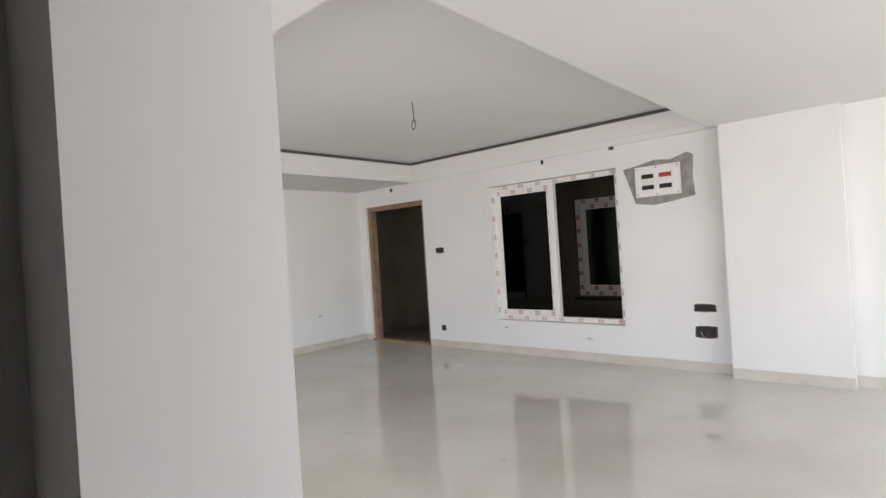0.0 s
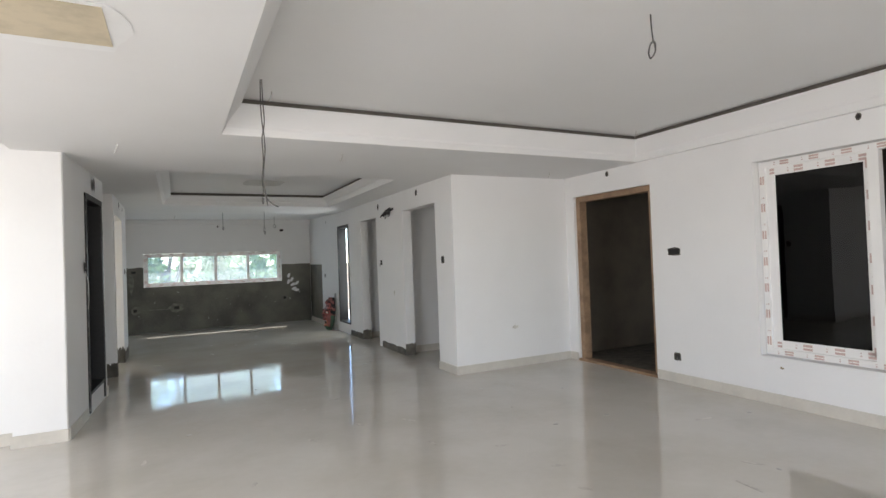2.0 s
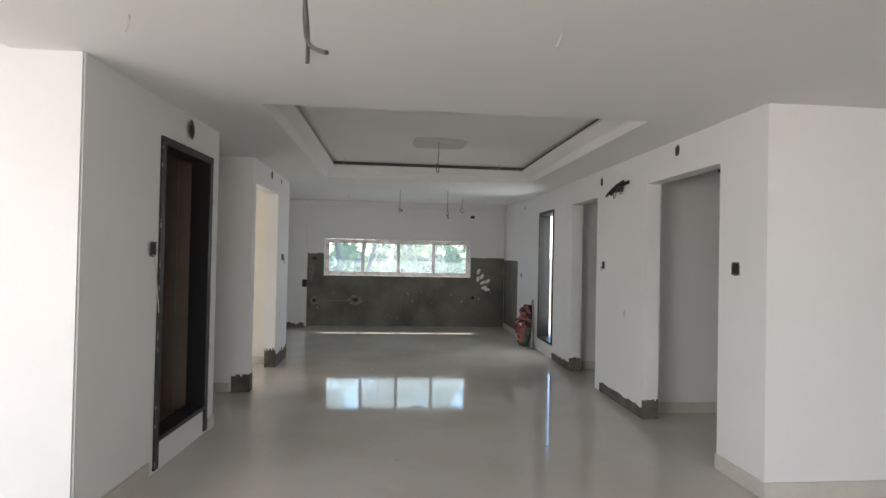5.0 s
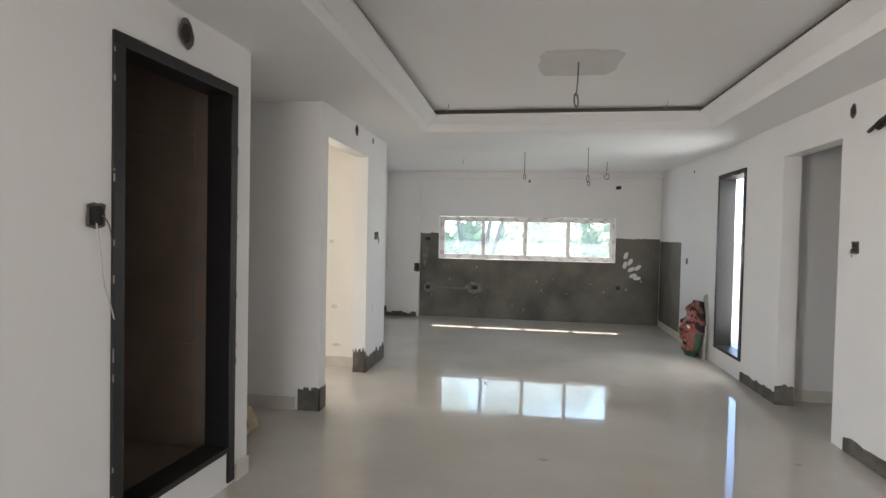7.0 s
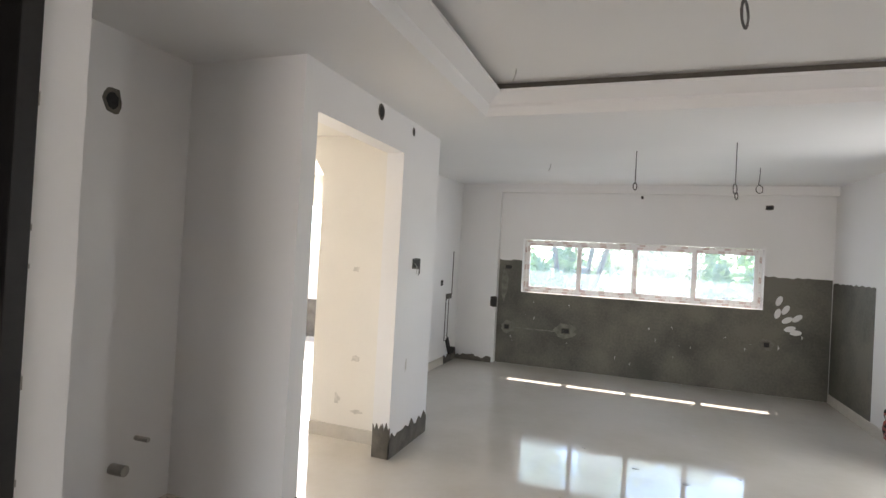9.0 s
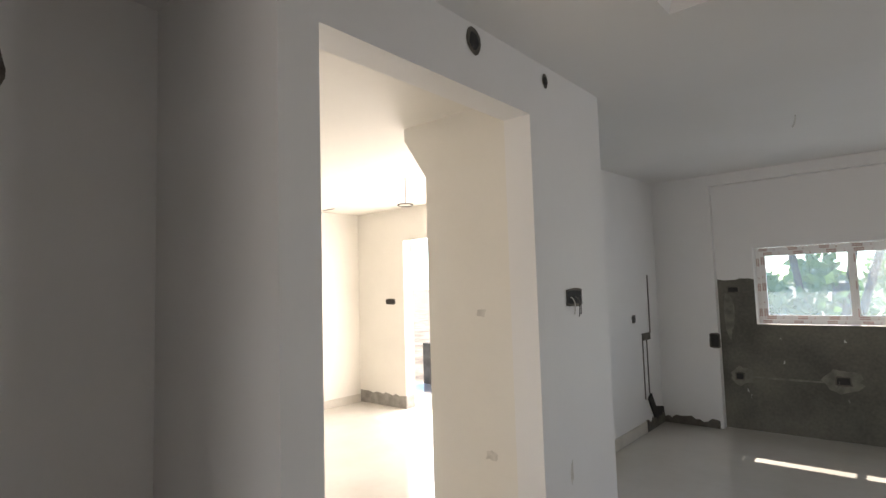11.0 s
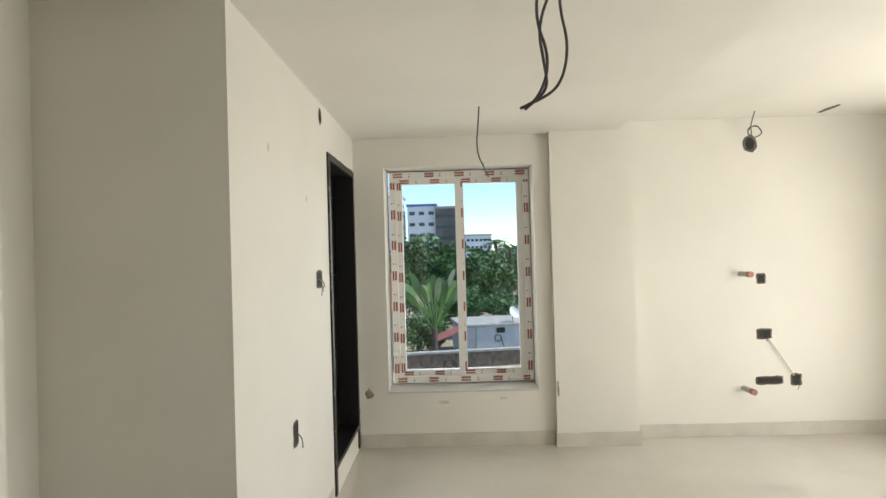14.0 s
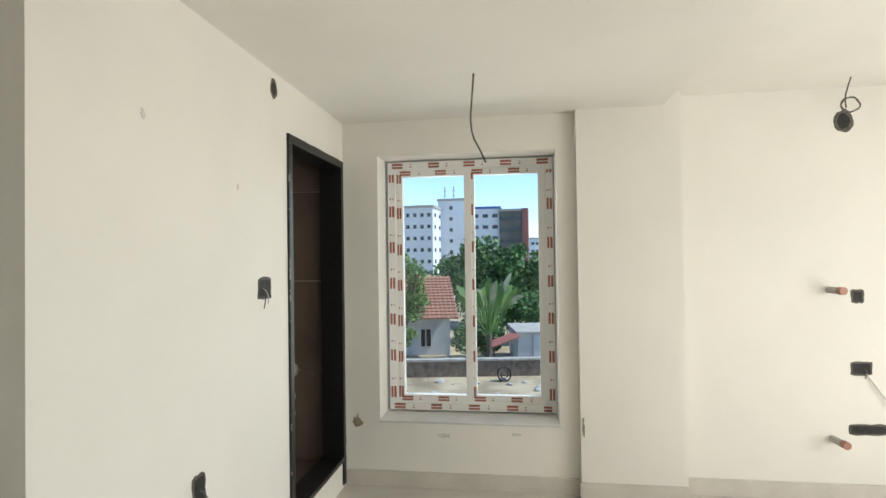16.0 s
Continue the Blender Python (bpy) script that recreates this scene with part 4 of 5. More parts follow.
# ---- mask, slab, sack ----
def mask_mesh():
    """A large carved face mask, as one plain mesh."""
    bm = bmesh.new()
    nu, nv = 30, 40
    grid = []
    for j in range(nv + 1):
        v = j / nv
        row = []
        half = .23 * (math.sin(math.pi * (.06 + .88 * v)) ** .55) * (1.0 if v < .75 else 1.0 - .35 * (v - .75) / .25)
        for i in range(nu + 1):
            u = i / nu * 2 - 1
            x = u * half * (1 + .06 * math.sin(v * 37 + u * 3))
            z = v * .68
            d = .17 * math.sqrt(max(0, 1 - u * u)) * (.55 + .45 * math.sin(math.pi * min(1, v * 1.05)))

            def lump(cu, cv, ru, rv, h):
                return h * math.exp(-((u - cu) / ru) ** 2 - ((v - cv) / rv) ** 2)
            d += lump(0, .47, .16, .10, .07) + lump(-.42, .60, .22, .05, .05) + lump(.42, .60, .22, .05, .05) + lump(-.4, .53, .17, .045, .035) + lump(.4, .53, .17, .045, .035)
            d += lump(0, .30, .38, .035, .05) + lump(0, .20, .30, .05, -.05) + lump(0, .12, .25, .05, .05) + lump(-.5, .38, .25, .08, .04) + lump(.5, .38, .25, .08, .04)
            d += .018 * math.sin(u * 14) * (1 if v > .78 else 0) + lump(-.75, .85, .15, .08, .06) + lump(.75, .85, .15, .08, .06)
            row.append(bm.verts.new((x, -d, z)))
        grid.append(row)
    mats = []
    for j in range(nv):
        for i in range(nu):
            f = bm.faces.new((grid[j][i], grid[j][i + 1], grid[j + 1][i + 1], grid[j + 1][i]))
            u, v = (i + .5) / nu * 2 - 1, (j + .5) / nv
            k = 0
            if v > .82 or (abs(u) > .8 and v > .45):
                k = 1 if math.sin(u * 11 + v * 30) > -.2 else 2
            elif .51 < v < .56 and .22 < abs(u) < .58:
                k = 3 if abs(abs(u) - .4) > .07 else 1
            elif .585 < v < .625 and .18 < abs(u) < .7:
                k = 1
            elif .24 < v < .28 and abs(u) < .4:
                k = 3
            elif .17 < v < .24 and abs(u) < .35:
                k = 1
            elif v < .1 or abs(u) > .88:
                k = 4
            elif abs(u) > .62 and v < .45:
                k = 2
            if k == 0 and math.sin(u * 9 + v * 23) * math.sin(v * 41 - u * 7) > .42:
                k = 1 if v > .3 else 5
            mats.append(k)
    back = [bm.verts.new((p.co.x * .9, .02, p.co.z)) for p in ([r[0] for r in grid] + [r[-1] for r in grid[::-1]])]
    rim = [r[0] for r in grid] + [r[-1] for r in grid[::-1]]
    m = len(rim)
    for i in range(m):
        try:
            bm.faces.new((rim[i], back[i], back[(i + 1) % m], rim[(i + 1) % m]))
        except ValueError:
            pass
    bm.faces.new(back)
    for i, f in enumerate(bm.faces):
        f.material_index = mats[i] if i < len(mats) else 1
        f.smooth = True
    bmesh.ops.recalc_face_normals(bm, faces=bm.faces[:])
    me = bpy.data.meshes.new("face_mask")
    bm.to_mesh(me)
    bm.free()
    for mm in (mat("mask_red_paint", (0.38, 0.085, 0.07), .4, .2, 9, .1), M_BLACK, mat("mask_pink_paint", (0.30, 0.10, 0.085), .45, .15, 12, .1),
               mat("mask_white_paint", (0.7, 0.66, 0.6), .45, .1, 12, .05), mat("mask_green_paint", (0.06, 0.13, 0.08), .45, .2, 12, .1), mat("mask_orange_paint", (0.55, 0.24, 0.06), .45, .2, 12, .1)):
        me.materials.append(mm)
    return me


mk = new("face_mask", mask_mesh())
mk.matrix_world = pose(4.33, 12.74, 0.0, -8, 0, -90 + 6) @ Matrix.Diagonal((.86, .86, .98, 1))
tagged(mk, "large red painted carved face mask leaning on the wall", "mask")
bm = bmesh.new()
prism(bm, [(0, 0), (.30, 0), (.27, .45), (.17, .74), (.10, .76), (.03, .5)], "x", -.012, .012)
sl = done("stone_slab", bm, M_PIPEG)
sl.matrix_world = pose(4.405, 12.55, 0.0, 0, 4, 0)
tagged(sl, "broken grey stone offcut leaning behind the mask", "stone slab")


def sack():
    bm = bmesh.new()
    bmesh.ops.create_cube(bm, size=1)
    bmesh.ops.subdivide_edges(bm, edges=bm.edges[:], cuts=9, use_grid_fill=True)
    for v in bm.verts:
        x, y, z = v.co
        q = 1 - .55 * max(abs(x), abs(y)) ** 3 * 4
        v.co.z = (z * q + .5) * .26 + .012 * noise.noise(Vector((x * 5, y * 5, z * 5)))
        v.co.x = x * .42 * (1 - .25 * (z + .5) ** 2) + .02 * noise.noise(Vector((x * 4, y * 4, 3)))
        v.co.y = y * .62 * (1 - .22 * (z + .5) ** 2) + .02 * noise.noise(Vector((y * 4, x * 4, 7)))
        if v.co.z < .012:
            v.co.z = 0
    return bm


e = thing("cement_sack", "half-empty cement sack with red and black print", "sack", at=(.36, 9.16, 0))
e.scale = (.8, .8, .85)
part("bag", sack(), M_SACK, e, "crumpled tan paper bag", smooth=True)
bm = sack()
bmesh.ops.delete(bm, geom=[f for f in bm.faces if f.calc_center_median().z < .10 or not -.02 < f.calc_center_median().y < .12], context='FACES')
for v in bm.verts:
    v.co = Vector((v.co.x * 1.015, v.co.y * 1.01, v.co.z + .004))
part("print", bm, M_SACKR, e, "faded red printed panel", smooth=True)
bm = sack()
bmesh.ops.delete(bm, geom=[f for f in bm.faces if f.calc_center_median().z < .15 or not .03 < f.calc_center_median().y < .06], context='FACES')
for v in bm.verts:
    v.co = Vector((v.co.x * 1.02, v.co.y * 1.01, v.co.z + .007))
part("print_bar", bm, M_SACKK, e, "black printed bar", smooth=True)
# small scuffs and floor debris
for i in range(34):
    x, y = rng.uniform(1.4, 5.9), rng.uniform(2.2, 14.2)
    if x > 4.3 and y > 7.2:
        x -= 1.6
    r = rng.uniform(.008, .03)
    bm = bmesh.new()
    prism(bm, [(x + r * rng.uniform(.5, 1.4) * math.cos(k), y + r * rng.uniform(.4, 1.2) * math.sin(k)) for k in (0, 1.1, 2.2, 3.3, 4.4, 5.4)], "z", .0005, .0025)
    tagged(done("mortar_speck", bm, M_PIPEG), "dried mortar speck stuck on the floor tiles", "debris", "mortar specks")


# smudges and stains with shapes of their own
M_SMUDGE = mat("grey_hand_smudge", (0.68, 0.655, 0.60), .8, .12, 25, .05)
M_RUST = mat("brown_mortar_stain", (0.36, 0.29, 0.2), .9, .2, 30, .2)


def smudge(face, c, u, v, ru, rv, seed, m=None, label="grey hand smudge on the painted wall"):
    rg = random.Random(seed)
    bm = bmesh.new()
    pts = []
    for k in range(16):
        a = 2 * math.pi * k / 16
        q = rg.uniform(.45, 1.15)
        pts.append((u + ru * q * math.cos(a), v + rv * q * math.sin(a)))
    prism(bm, pts, face, c[0], c[1])
    return tagged(done("wall_smudge", bm, m or M_SMUDGE), label, "stain", kind="structure")


for k, (face, c, u, v, ru, rv, m) in enumerate((
        ("x", (-3.42, -3.4185), 9.74, .40, .035, .05, M_RUST), ("x", (-3.36, -3.3585), 11.15, .42, .012, .06, M_RUST), ("y", (11.2785, 11.28), .33, 1.30, .03, .025, None),
        ("y", (11.2785, 11.28), .36, .62, .05, .03, None), ("y", (11.2785, 11.28), .22, .30, .03, .05, None), ("y", (11.2785, 11.28), .40, .22, .06, .02, None),
        ("x", (-3.42, -3.4185), 10.3, .33, .05, .02, None), ("x", (-3.42, -3.4185), 10.75, .35, .035, .012, None), ("y", (9.66, 9.6615), -1.55, 1.9, .012, .02, None),
        ("y", (9.66, 9.6615), -2.1, 1.75, .012, .015, None), ("x", (.77, .7715), 11.30, .62, .012, .05, None), ("x", (6.1785, 6.18), 4.55, .33, .02, .015, M_RUST),
        ("x", (6.1785, 6.18), 3.4, .25, .06, .02, None), ("x", (4.4585, 4.46), 9.3, .9, .03, .05, None), ("y", (7.3235, 7.325), 5.3, .5, .05, .03, None))):
    smudge(face, c, u, v, ru, rv, 70 + k, m)
# the slit's shade is painted as a flat dark patch, nothing is cut
blot("ceiling_vent", (-3.30, 13.15), .10, .02, 2.42, M_CEMENT, "flat dark patch for the shade in a ceiling slit", 9, jag=.3)
# floor scuffs
M_SCUFF = mat("floor_dust_scuff", (0.50, 0.47, 0.42), .55, .15, 20, .05)
for k in range(22):
    x, y = rng.uniform(1.2, 4.2), rng.uniform(2.5, 13.8)
    if k < 9:
        x, y = rng.uniform(2.6, 5.9), rng.uniform(2.3, 6.8)
    bm = bmesh.new()
    a0, L = rng.uniform(0, 3.1), rng.uniform(.03, .11)
    pts = []
    for q in range(10):
        a = 2 * math.pi * q / 10
        u, v = L * math.cos(a) * rng.uniform(.6, 1.2), .018 * math.sin(a) * rng.uniform(.5, 1.4)
        pts.append((x + u * math.cos(a0) - v * math.sin(a0), y + u * math.sin(a0) + v * math.cos(a0)))
    prism(bm, pts, "z", .0003, .0011)
    tagged(done("floor_scuff", bm, M_SCUFF), "dry dusty scuff on the polished floor", "stain", kind="structure")


# ---- outside ----
OUT = pose(-.08, 10.78, 0, 0, 0, 98.4)
GZ = -3.5
M_GROUND = mat("dry_sandy_ground", (0.46, 0.38, 0.26), .95, .2, .7, .3, 6, col2=(0.22, 0.17, 0.11))
M_BRICK = mat("old_brick_wall", (0.22, 0.16, 0.12), .9, .2, 6, .4, 14, col2=(0.09, 0.07, 0.055))
M_COPING = mat("pale_coping", (0.45, 0.42, 0.38), .9, .15, 3, .2)
M_TILE = mat("clay_roof_tile", (0.36, 0.17, 0.11), .8, .2, 5, .2, 20, col2=(0.2, 0.1, 0.07))
M_LIME = mat("limewashed_wall", (0.62, 0.63, 0.64), .9, .08, 2, .1)
M_TOWER = mat("white_tower_paint", (0.72, 0.745, 0.78), .8, .05, .1, 0)
M_TGLASS = mat("dark_office_glass", (0.05, 0.07, 0.09), .2, .2, .3, 0)
M_TSTONE = mat("grey_brown_cladding", (0.20, 0.19, 0.17), .6, .25, .15, 0)
M_TRED = mat("red_brown_fin", (0.30, 0.12, 0.10), .7, .1, .2, 0)
M_TBLUE = mat("blue_roof_sheet", (0.06, 0.16, 0.42), .5, .1, .3, 0)
M_LEAF = mat("dark_green_leaves", (0.105, 0.21, 0.06), .55, .25, .9, 0, 7, col2=(0.03, 0.08, 0.022))
M_LEAF2 = mat("light_green_leaves", (0.14, 0.26, 0.06), .5, .2, 2, 0, 12, col2=(0.06, 0.13, 0.03))
M_LEAFP = mat("pale_dry_leaves", (0.42, 0.43, 0.24), .6, .2, 3, 0)
M_LEAFT = mat("sunlit_translucent_leaves", (0.17, 0.30, 0.10), .5, .2, 2, 0, 12, col2=(0.08, 0.17, 0.05))
_nt = M_LEAFT.node_tree
_tl = _nt.nodes.new("ShaderNodeBsdfTranslucent")
_tl.inputs[0].default_value = (0.30, 0.46, 0.14, 1)
_mx = _nt.nodes.new("ShaderNodeMixShader")
_mx.inputs[0].default_value = 0.5
_nt.links.new(_nt.nodes["Principled BSDF"].outputs[0], _mx.inputs[1])
_nt.links.new(_tl.outputs[0], _mx.inputs[2])
_nt.links.new(_mx.outputs[0], _nt.nodes["Material Output"].inputs["Surface"])
M_BARK = mat("grey_bark", (0.13, 0.10, 0.075), .9, .2, 6, .4)
M_TIN = mat("red_tin_sheet", (0.45, 0.15, 0.11), .6, .15, 3, 0)

bm = bmesh.new()
bx(bm, -2500, 2500, -2500, 2500, GZ - .5, GZ)
tagged(done("ground", bm, M_GROUND), "dry sandy ground with rubble", "ground", kind="structure")
tagged(boxpart("building_base", (-3.7, 11.5, -3.1, 15.1, GZ, -.2), M_LIME), "storey below the flat", "wall", kind="structure")
tagged(boxpart("canopy", (-.2, 4.4, 15.15, 15.50, 1.77, 1.87), M_LIME), "concrete sunshade over the kitchen window", "sunshade", kind="structure")
# utility balcony and room balcony
tagged(boxpart("floor", (4.6, 6.1, 11.15, 15.15, .02, .17), M_SKIRT), "sunlit utility balcony floor", "floor", kind="structure")
tagged(boxpart("parapet", (6.0, 6.1, 11.15, 15.15, .17, 1.05), M_WALL2, bevel=.004), "cream balcony parapet", "parapet", kind="structure")
tagged(boxpart("floor", (-3.7, -.2, 13.93, 15.3, -.15, -.01), M_SKIRT), "sunlit balcony floor outside the room", "floor", kind="structure")
tagged(boxpart("parapet", (-3.7, -.2, 15.2, 15.3, -.01, .6), M_CEMENT, bevel=.004), "low rough cement balcony parapet", "parapet", kind="structure")
# unseen slab, added to cut the sun patch on the room floor
tagged(boxpart("canopy", (-3.7, -.2, 13.93, 15.3, 2.35, 2.5), M_LIME), "unseen slab added over the room balcony to hold back the sun", "sunshade", kind="structure")


def leaf_cloud(name, blobs, n, size, m, parent, seed, flat=.5):
    """Many small leaves gathered in uneven clumps, as one mesh."""
    r = np.random.RandomState(seed)
    b = np.array(blobs, dtype=float)
    pick = r.randint(0, len(b), n)
    d = r.normal(size=(n, 3))
    d /= np.linalg.norm(d, axis=1)[:, None]
    rad = b[pick, 3] * (r.rand(n) ** .35) * r.uniform(.8, 1.12, n)
    c = b[pick, :3] + d * rad[:, None] * np.array([1, 1, .85])
    u = r.normal(size=(n, 3))
    u /= np.linalg.norm(u, axis=1)[:, None]
    w = np.cross(u, r.normal(size=(n, 3)))
    w /= np.linalg.norm(w, axis=1)[:, None]
    s = size * r.uniform(.6, 1.4, n)[:, None]
    verts = np.stack([c - u * s, c + w * s * flat, c + u * s, c - w * s * flat], 1).reshape(-1, 3)
    faces = np.arange(4 * n).reshape(-1, 4)
    me = bpy.data.meshes.new(name)
    me.from_pydata(verts.tolist(), [], faces.tolist())
    me.materials.append(m)
    ob = new(name, me)
    ob.parent = parent
    return tagged(ob, kind="stuff")


def clumps(c, rx, ry, rz, k, rad, seed):
    r = random.Random(seed)
    out = []
    while len(out) < k:
        p = [r.uniform(-1, 1) for _ in range(3)]
        if sum(a * a for a in p) <= 1:
            out.append((c[0] + p[0] * rx, c[1] + p[1] * ry, c[2] + p[2] * rz, rad * r.uniform(.6, 1.3)))
    return out


def tree(label, base, c, rx, ry, rz, k, rad, n, size, seed, m=None, m_frame=OUT):
    e = thing("tree", label, "tree", "trees outside")
    e.matrix_world = m_frame
    r = random.Random(seed)
    mid = ((base[0] + c[0]) / 2 + r.uniform(-.2, .2), (base[1] + c[1]) / 2, (base[2] + c[2]) / 2)
    tube("trunk", [base, mid, (c[0], c[1], c[2])], .16, M_BARK, e)
    bl = clumps(c, rx, ry, rz, k, rad, seed)
    for b in bl[:5]:
        tube("limb", [mid, ((mid[0] + b[0]) / 2, (mid[1] + b[1]) / 2, (mid[2] + b[2]) / 2 + .2), b[:3]], .06, M_BARK, e)
    leaf_cloud("crown", bl, n, size, m or M_LEAF, e, seed)
    return e


tree("broad dense green tree behind the garden wall", (3.2, 38, GZ), (3.6, 38, 0.3), 4.0, 2.4, 2.3, 40, 1.0, 11000, .17, 21)
tree("dense dark green tree behind the sheds", (9, 44, GZ), (8.0, 44, -.6), 3.5, 2.5, 2.0, 26, 1.1, 6000, .2, 22)
tree("dark green tree far behind the palms", (14, 52, GZ), (14, 52, -.4), 5, 3, 2.6, 30, 1.3, 6000, .24, 23)
tree("dark green tree far behind the palms", (22, 56, GZ), (22, 56, -.6), 5, 3, 2.8, 26, 1.3, 5000, .24, 28)
tree("sparse green tree beside the tiled house", (-1.8, 23.5, GZ), (-1.45, 23.5, -.1), .75, .8, 1.7, 16, .45, 3500, .085, 24, M_LEAF2)
tree("low green shrub tree before the house", (-2.0, 23, GZ), (-1.6, 23, -1.5), .6, .6, .8, 9, .35, 1500, .08, 25, M_LEAF2)
tree("green hedge bush behind the white shed", (8, 30, GZ), (8.5, 30, -1.9), 4, 1.2, .9, 24, .6, 4500, .12, 26)
tree("dark undergrowth between house and shed", (1.7, 26, GZ), (1.8, 26, -2.5), 1.3, .6, .6, 14, .45, 3200, .09, 41)
tree("dense green tree behind the fan palm", (3.6, 31, GZ), (3.4, 31, -1.5), 2.6, 1.0, 1.1, 26, .7, 5500, .12, 42)
# trees close outside the kitchen
KF = pose(0, 0, 0)
tree("leafy green tree outside the kitchen window", (1.0, 20, GZ), (1.2, 20.5, 1.3), 2.8, 1.2, 2.6, 44, .55, 6500, .12, 31, M_LEAFT, KF)
tree("leafy green tree outside the kitchen window", (4.0, 21, GZ), (4.3, 21.0, 1.0), 2.8, 1.2, 2.6, 44, .55, 6500, .12, 32, M_LEAFT, KF)
tree("leafy green tree beyond the utility balcony", (10, 17, GZ), (9.5, 16.5, 1.6), 2.0, 3.0, 2.0, 24, .7, 5000, .14, 33, M_LEAFT, KF)


def blade(bm, root, tip, width, droop, side):
    """A long leaf blade with a raised midrib, bending down to its tip."""
    root, tip = Vector(root), Vector(tip)
    ax = (tip - root)
    sd = ax.cross(side).normalized()
    prev = None
    for i in range(9):
        t = i / 8
        p = root + ax * t - Vector((0, 0, droop * t * t))
        w = width * math.sin(math.pi * min(.98, .08 + .9 * t)) ** .7
        row = [bm.verts.new(p - sd * w + Vector((0, 0, .04 * w))), bm.verts.new(p), bm.verts.new(p + sd * w + Vector((0, 0, .04 * w)))]
        if prev:
            for k in range(2):
                bm.faces.new((prev[k], prev[k + 1], row[k + 1], row[k]))
        prev = row


e = thing("travellers_palm", "fan-shaped palm with large torn paddle leaves", "palm")
e.matrix_world = OUT
tube("trunk", [(2.15, 23, GZ), (2.15, 23, -2.6), (2.15, 23, -1.9)], .13, M_BARK, e)
r = random.Random(4)
for i in range(15):
    a = radians(-34 + 68 * i / 14)
    ln = r.uniform(1.2, 1.9)
    d = Vector((math.sin(a), r.uniform(-.25, .25), math.cos(a)))
    st = Vector((2.15, 23, -2.0)) + d * .1
    md = st + d * ln
    tube("stalk", [tuple(st), tuple((st + md) / 2), tuple(md)], .03, M_LEAF2, e)
    bm = bmesh.new()
    blade(bm, md - d * .25, md + d * r.uniform(.85, 1.2), r.uniform(.12, .21), r.uniform(.1, .6), Vector((r.uniform(-.5, .5), 1, r.uniform(-.4, .4))))
    part("leaf", bm, M_LEAFP if i % 3 == 2 else M_LEAF2, e, "pale drying leaf" if i % 3 == 2 else "")


def coconut(x, y, z, seed):
    e = thing("coconut_palm", "tall coconut palm with drooping fronds", "palm", "coconut palms")
    e.matrix_world = OUT
    r = random.Random(seed)
    tube("trunk", [(x, y, GZ), (x + .2, y, (GZ + z) / 2), (x, y, z)], .15, M_BARK, e)
    for i in range(13):
        a = 2 * math.pi * i / 13 + r.uniform(-.2, .2)
        up = r.uniform(-.1, .9)
        d = Vector((math.cos(a), math.sin(a), up)).normalized()
        bm = bmesh.new()
        L = r.uniform(1.7, 2.3)
        for k in range(22):
            t = k / 21
            p = Vector((x, y, z)) + d * L * t - Vector((0, 0, 1.1 * t * t))
            sd = d.cross(Vector((0, 0, 1))).normalized()
            w = .5 * math.sin(math.pi * (.12 + .85 * t)) ** .8
            for s in (-1, 1):
                q = p + sd * s * w + d * .18 - Vector((0, 0, .25 * w))
                v = [bm.verts.new(p), bm.verts.new(p + d * .07), bm.verts.new(q)]
                bm.faces.new(v)
        part("frond", bm, M_LEAF, e)


coconut(10.2, 45, 2.2, 1)
coconut(12.0, 47, 1.6, 2)
coconut(8.8, 48, 1.4, 3)


# garden wall with coping
def local_box(name, d, m, parent, label="", bevel=0.0):
    return boxpart(name, d, m, parent, label, bevel)


e = thing("garden_wall", "low weathered brick garden wall with pale coping", "wall", kind="structure")
e.matrix_world = OUT
local_box("wall", (-14, 30, 22, 22.25, GZ, -2.85), M_BRICK, e)
local_box("coping", (-14, 30, 21.95, 22.3, -2.85, -2.76), M_COPING, e, "uneven pale coping", .01)
r = random.Random(12)
for i in range(60):
    x, y, s = r.uniform(-3, 9), r.uniform(18.0, 21.8), r.uniform(.05, .2)
    bm = bmesh.new()
    bmesh.ops.create_icosphere(bm, subdivisions=1, radius=s)
    for v in bm.verts:
        v.co = Vector((v.co.x * r.uniform(.7, 1.3), v.co.y * r.uniform(.7, 1.3), v.co.z * r.uniform(.4, .8)))
    o = done("stone", bm, M_COPING)
    o.matrix_world = OUT @ pose(x, y, GZ + s * .2)
    tagged(o, "pale broken rubble stone lying on the sand", "stone", "rubble stones")
bm = bmesh.new()
bmesh.ops.create_cone(bm, cap_ends=False, segments=28, radius1=.26, radius2=.30, depth=.09)
bmesh.ops.create_cone(bm, cap_ends=False, segments=28, radius1=.30, radius2=.26, depth=.09, matrix=Matrix.Translation((0, 0, .09)))
bmesh.ops.create_cone(bm, cap_ends=False, segments=28, radius1=.15, radius2=.15, depth=.17, matrix=Matrix.Translation((0, 0, .045)))
ty = done("tyre", bm, M_BLACK)
ty.matrix_world = OUT @ pose(2.55, 21.2, GZ + .25, 75, 0, 10)
tagged(ty, "old black tyre lying against the rubble", "tyre")

# tiled house
e = thing("house", "old limewashed house with a clay tile roof", "house")
e.matrix_world = OUT @ pose(.4, 0, -.3)
local_box("wall", (-9, .15, 27.0, 32, GZ, -1.1), M_LIME, e, "limewashed wall")
for x in (-1.0, -3.4):
    w = local_box("window", (x - .35, x + .2, 26.96, 27.02, -2.75, -1.9), M_BLACK, e, "dark window")
    for q in (x - .37, x - .10, x + .18):
        local_box("frame", (q, q + .04, 26.93, 26.96, -2.77, -1.88), M_UPVC, w)
local_box("post", (-.05, .08, 26.2, 26.33, GZ, -1.15), M_LIME, e)
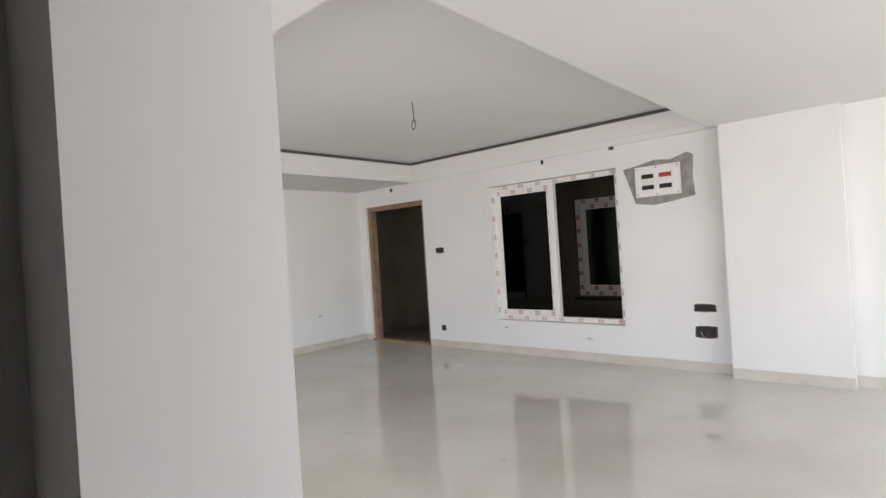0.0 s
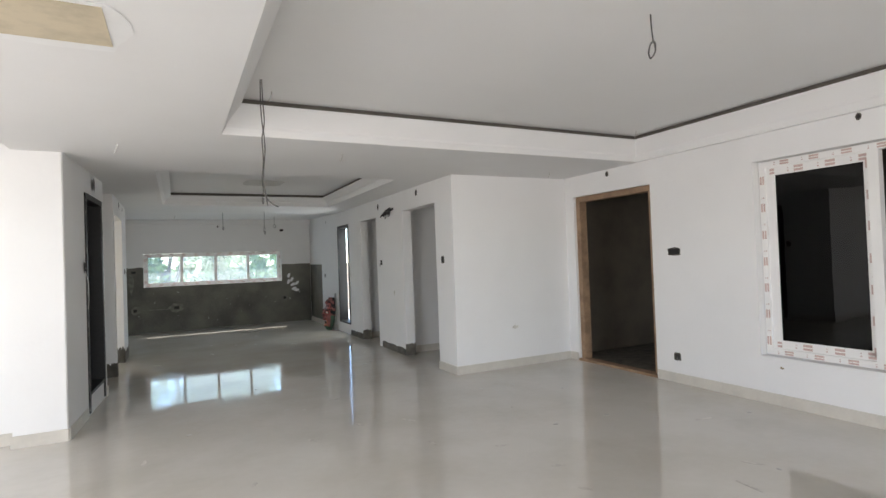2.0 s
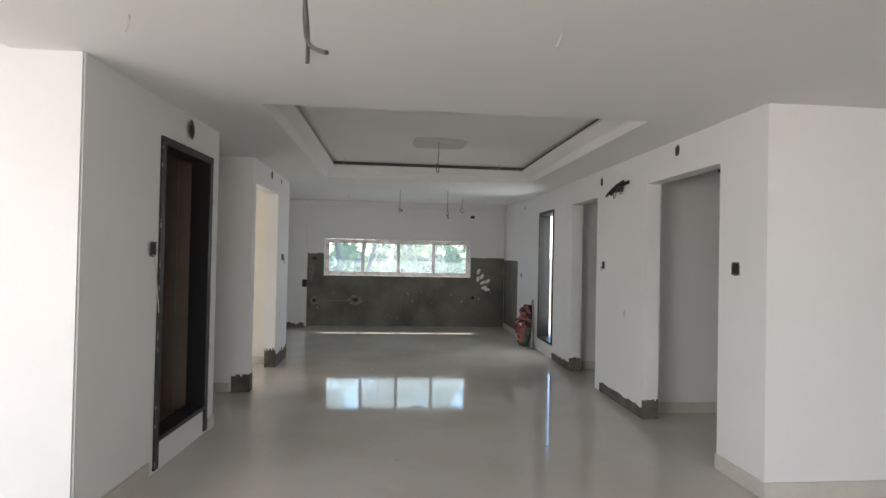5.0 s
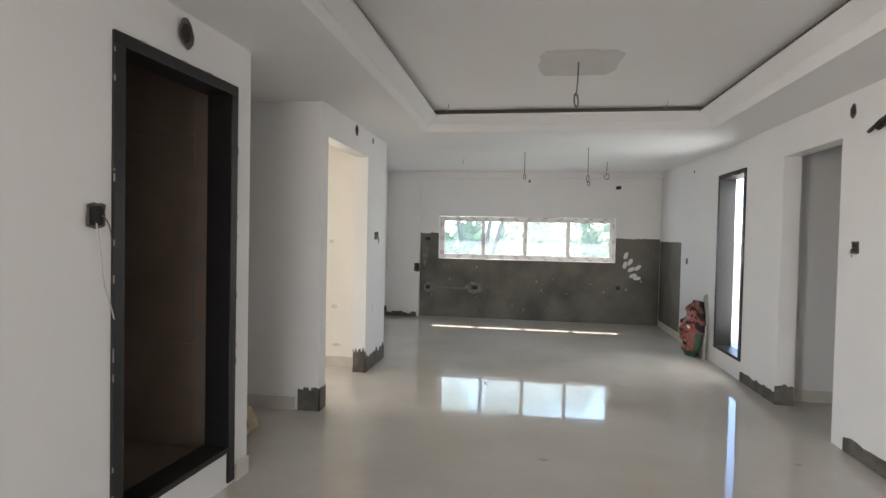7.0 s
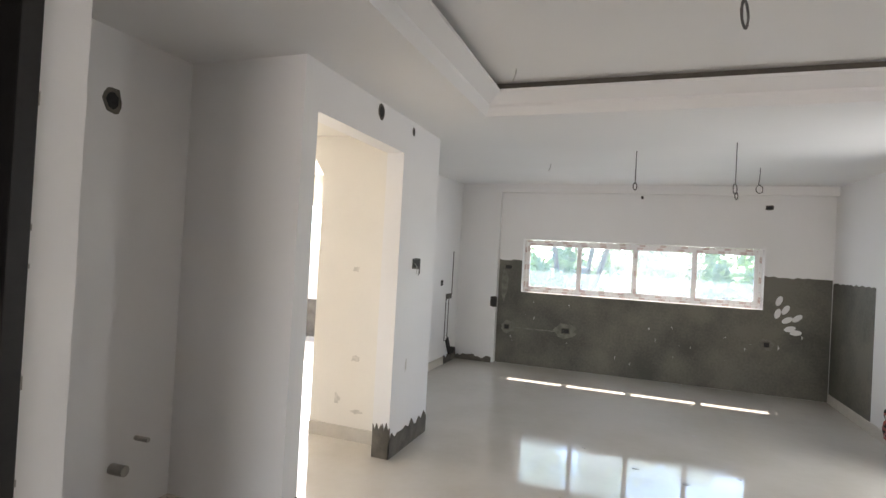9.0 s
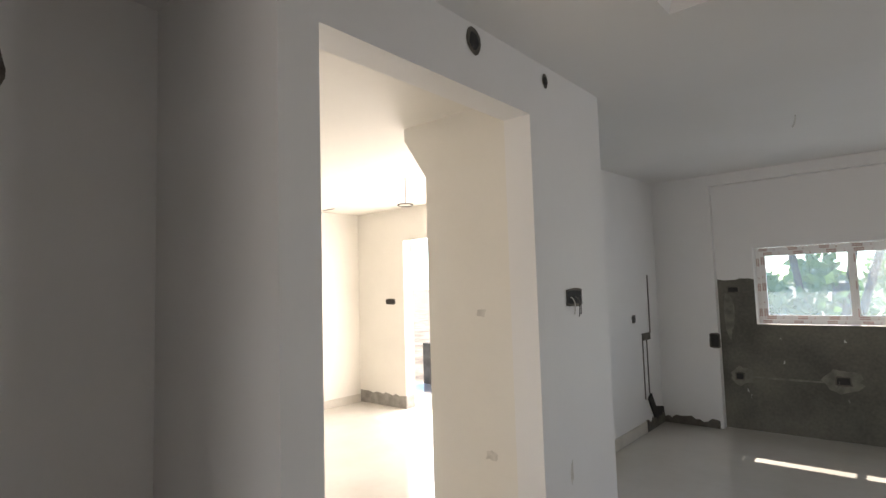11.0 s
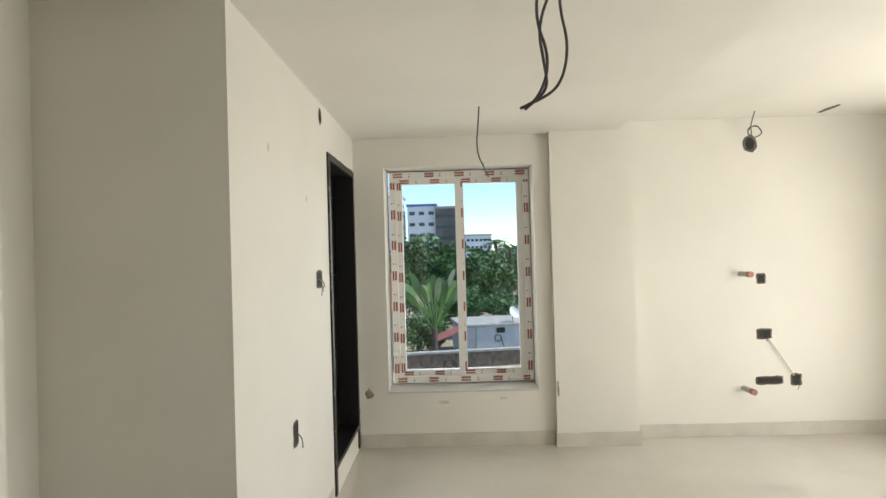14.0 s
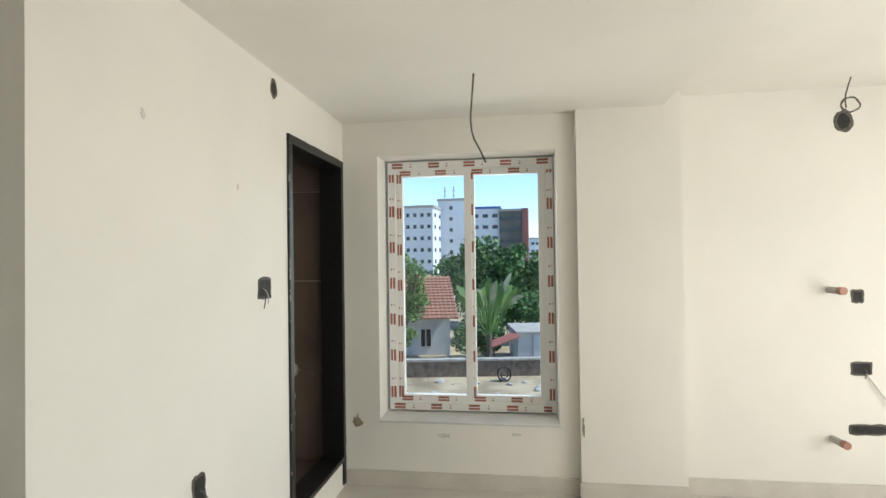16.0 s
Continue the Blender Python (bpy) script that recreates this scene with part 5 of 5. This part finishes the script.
local_box("post", (-2.5, -2.37, 26.2, 26.33, GZ, -1.15), M_LIME, e)
rf = None
for i in range(14):
    t0, t1 = i / 14, (i + 1.12) / 14
    bm = bmesh.new()
    y0, y1 = 25.9 + 3.6 * t0, 25.9 + 3.6 * t1
    z0, z1 = -1.25 + 1.9 * t0, -1.25 + 1.9 * t1
    n = 90
    xs = [-9.4 + (9.95 - .35 * t0) * k / n for k in range(n + 1)]
    rows = []
    for yy, zz, up in ((y0, z0, .05), (y1, z1, 0)):
        rows.append([bm.verts.new((x, yy, zz + up + .025 * (k % 2))) for k, x in enumerate(xs)])
    low = [bm.verts.new((x, y0, z0 - .02)) for x in xs]
    for k in range(n):
        bm.faces.new((rows[0][k], rows[0][k + 1], rows[1][k + 1], rows[1][k]))
        bm.faces.new((low[k], low[k + 1], rows[0][k + 1], rows[0][k]))
    ob = part("roof_course", bm, M_TILE, e, "course of clay tiles")
# white shed with dish, awning
e = thing("shed", "white walled shed with a flat roof slab", "shed")
e.matrix_world = OUT
local_box("wall", (3.55, 12, 24, 27, GZ, -2.08), M_LIME, e, "white shed wall")
local_box("roof", (3.45, 12.1, 23.9, 27.1, -2.08, -1.95), M_COPING, e, "grey slab edge", .01)
local_box("vent", (5.2, 5.6, 23.96, 24.0, -2.38, -2.14), M_BLACK, e, "dark vent")
for x in (4.2, 6.5, 7.9):
    local_box("pipe", (x, x + .04, 23.94, 24.0, GZ, -2.1), M_PIPEG, e)
bm = bmesh.new()
prism(bm, [(2.3, -2.5), (3.5, -2.05), (3.5, -2.0), (2.3, -2.45)], "y", 23.0, 24.5)
aw = done("awning", bm, M_TIN)
aw.matrix_world = OUT
tagged(aw, "sloping red tin awning beside the shed", "awning")
local_box("post", (2.35, 2.41, 23.05, 23.11, GZ, -2.47), M_BARK, aw)
bm = bmesh.new()
bmesh.ops.create_uvsphere(bm, u_segments=20, v_segments=10, radius=.38)
bmesh.ops.delete(bm, geom=[v for v in bm.verts if v.co.z > -.2], context='VERTS')
di = thing("satellite_dish", "small white satellite dish on the shed roof", "satellite dish")
di.matrix_world = OUT @ pose(6.3, 24.2, -1.37, 60, 0, 30)
part("reflector", bm, M_DISH, di, smooth=True)
tube("mast", [(0, 0, -.36), (0, -.1, -.5), (0, -.35, -.55)], .02, M_PIPEG, di)


def tower(label, at, turn, w, d, z, m, rows, cols, win, roof=None, side_cols=3):
    """A far office block with storeys of separate windows on two faces."""
    e = thing("office_building", label, "building", "far buildings")
    e.matrix_world = OUT @ pose(at[0], at[1], 0, 0, 0, turn)
    local_box("wall", (0, w, 0, d, GZ, z), m, e)
    local_box("roof", (-.3, w + .3, -.3, d + .3, z, z + .7), roof or M_COPING, e)
    h = 3.3
    wm = {}
    for i in range(rows):
        zz = z - 2.6 - h * i
        for k in range(cols):
            x = w * (k + .5) / cols
            local_box("window", (x - win / 2, x + win / 2, -.15, .1, zz, zz + 1.05), M_TGLASS, e)
        for k in range(side_cols):
            y = d * (k + .5) / side_cols
            local_box("window", (w - .1, w + .15, y - .6, y + .6, zz, zz + 1.05), M_TGLASS, e)
    return e


tag_hose = tube("hose", [tuple(OUT @ Vector(q)) for q in [(5.25 + .16 * math.cos(.5 * k), 23.93, -2.62 + .16 * math.sin(.5 * k)) for k in range(26)] + [(5.45, 23.93, -2.8), (5.55, 23.93, -3.1)]], .02, M_BLACK)
tagged(tag_hose, "black hose coiled on the shed wall", "hose")


tower("white office tower with rows of small windows", (-13.5, 153), -14, 12.5, 16, 15.5, M_TOWER, 6, 6, .95)
e = tower("white stair tower with antennas on top", (.2, 160), -14, 8, 8, 18.2, M_TOWER, 5, 1, .9, None, 1)
for x in (1.5, 4.2):
    tube("antenna", [(x, 3, 18.5), (x, 3, 20.5), (x, 3, 23)], .12, M_TRED, e)
    for zz in (20, 21.5):
        tube("antenna_arm", [(x - .7, 3, zz), (x, 3, zz + .3), (x + .7, 3, zz)], .07, M_TRED, e)
tower("white banded office block with a blue roof", (10, 158), -10, 8.5, 14, 15.5, M_TOWER, 3, 3, 1.6, M_TBLUE)
e = tower("dark glass and stone office block", (18, 155), -12, 6.5, 12, 14.5, M_TSTONE, 5, 4, 1.2)
local_box("fin", (6.6, 8.3, -.4, 6, GZ, 15.3), M_TRED, e, "red-brown vertical fin")
tower("distant pale block on the horizon", (42, 240), 0, 12, 12, 9, M_TOWER, 3, 6, 1.3)
tower("distant pale block on the horizon", (-40, 220), 0, 14, 12, 8, M_TOWER, 3, 6, 1.3)
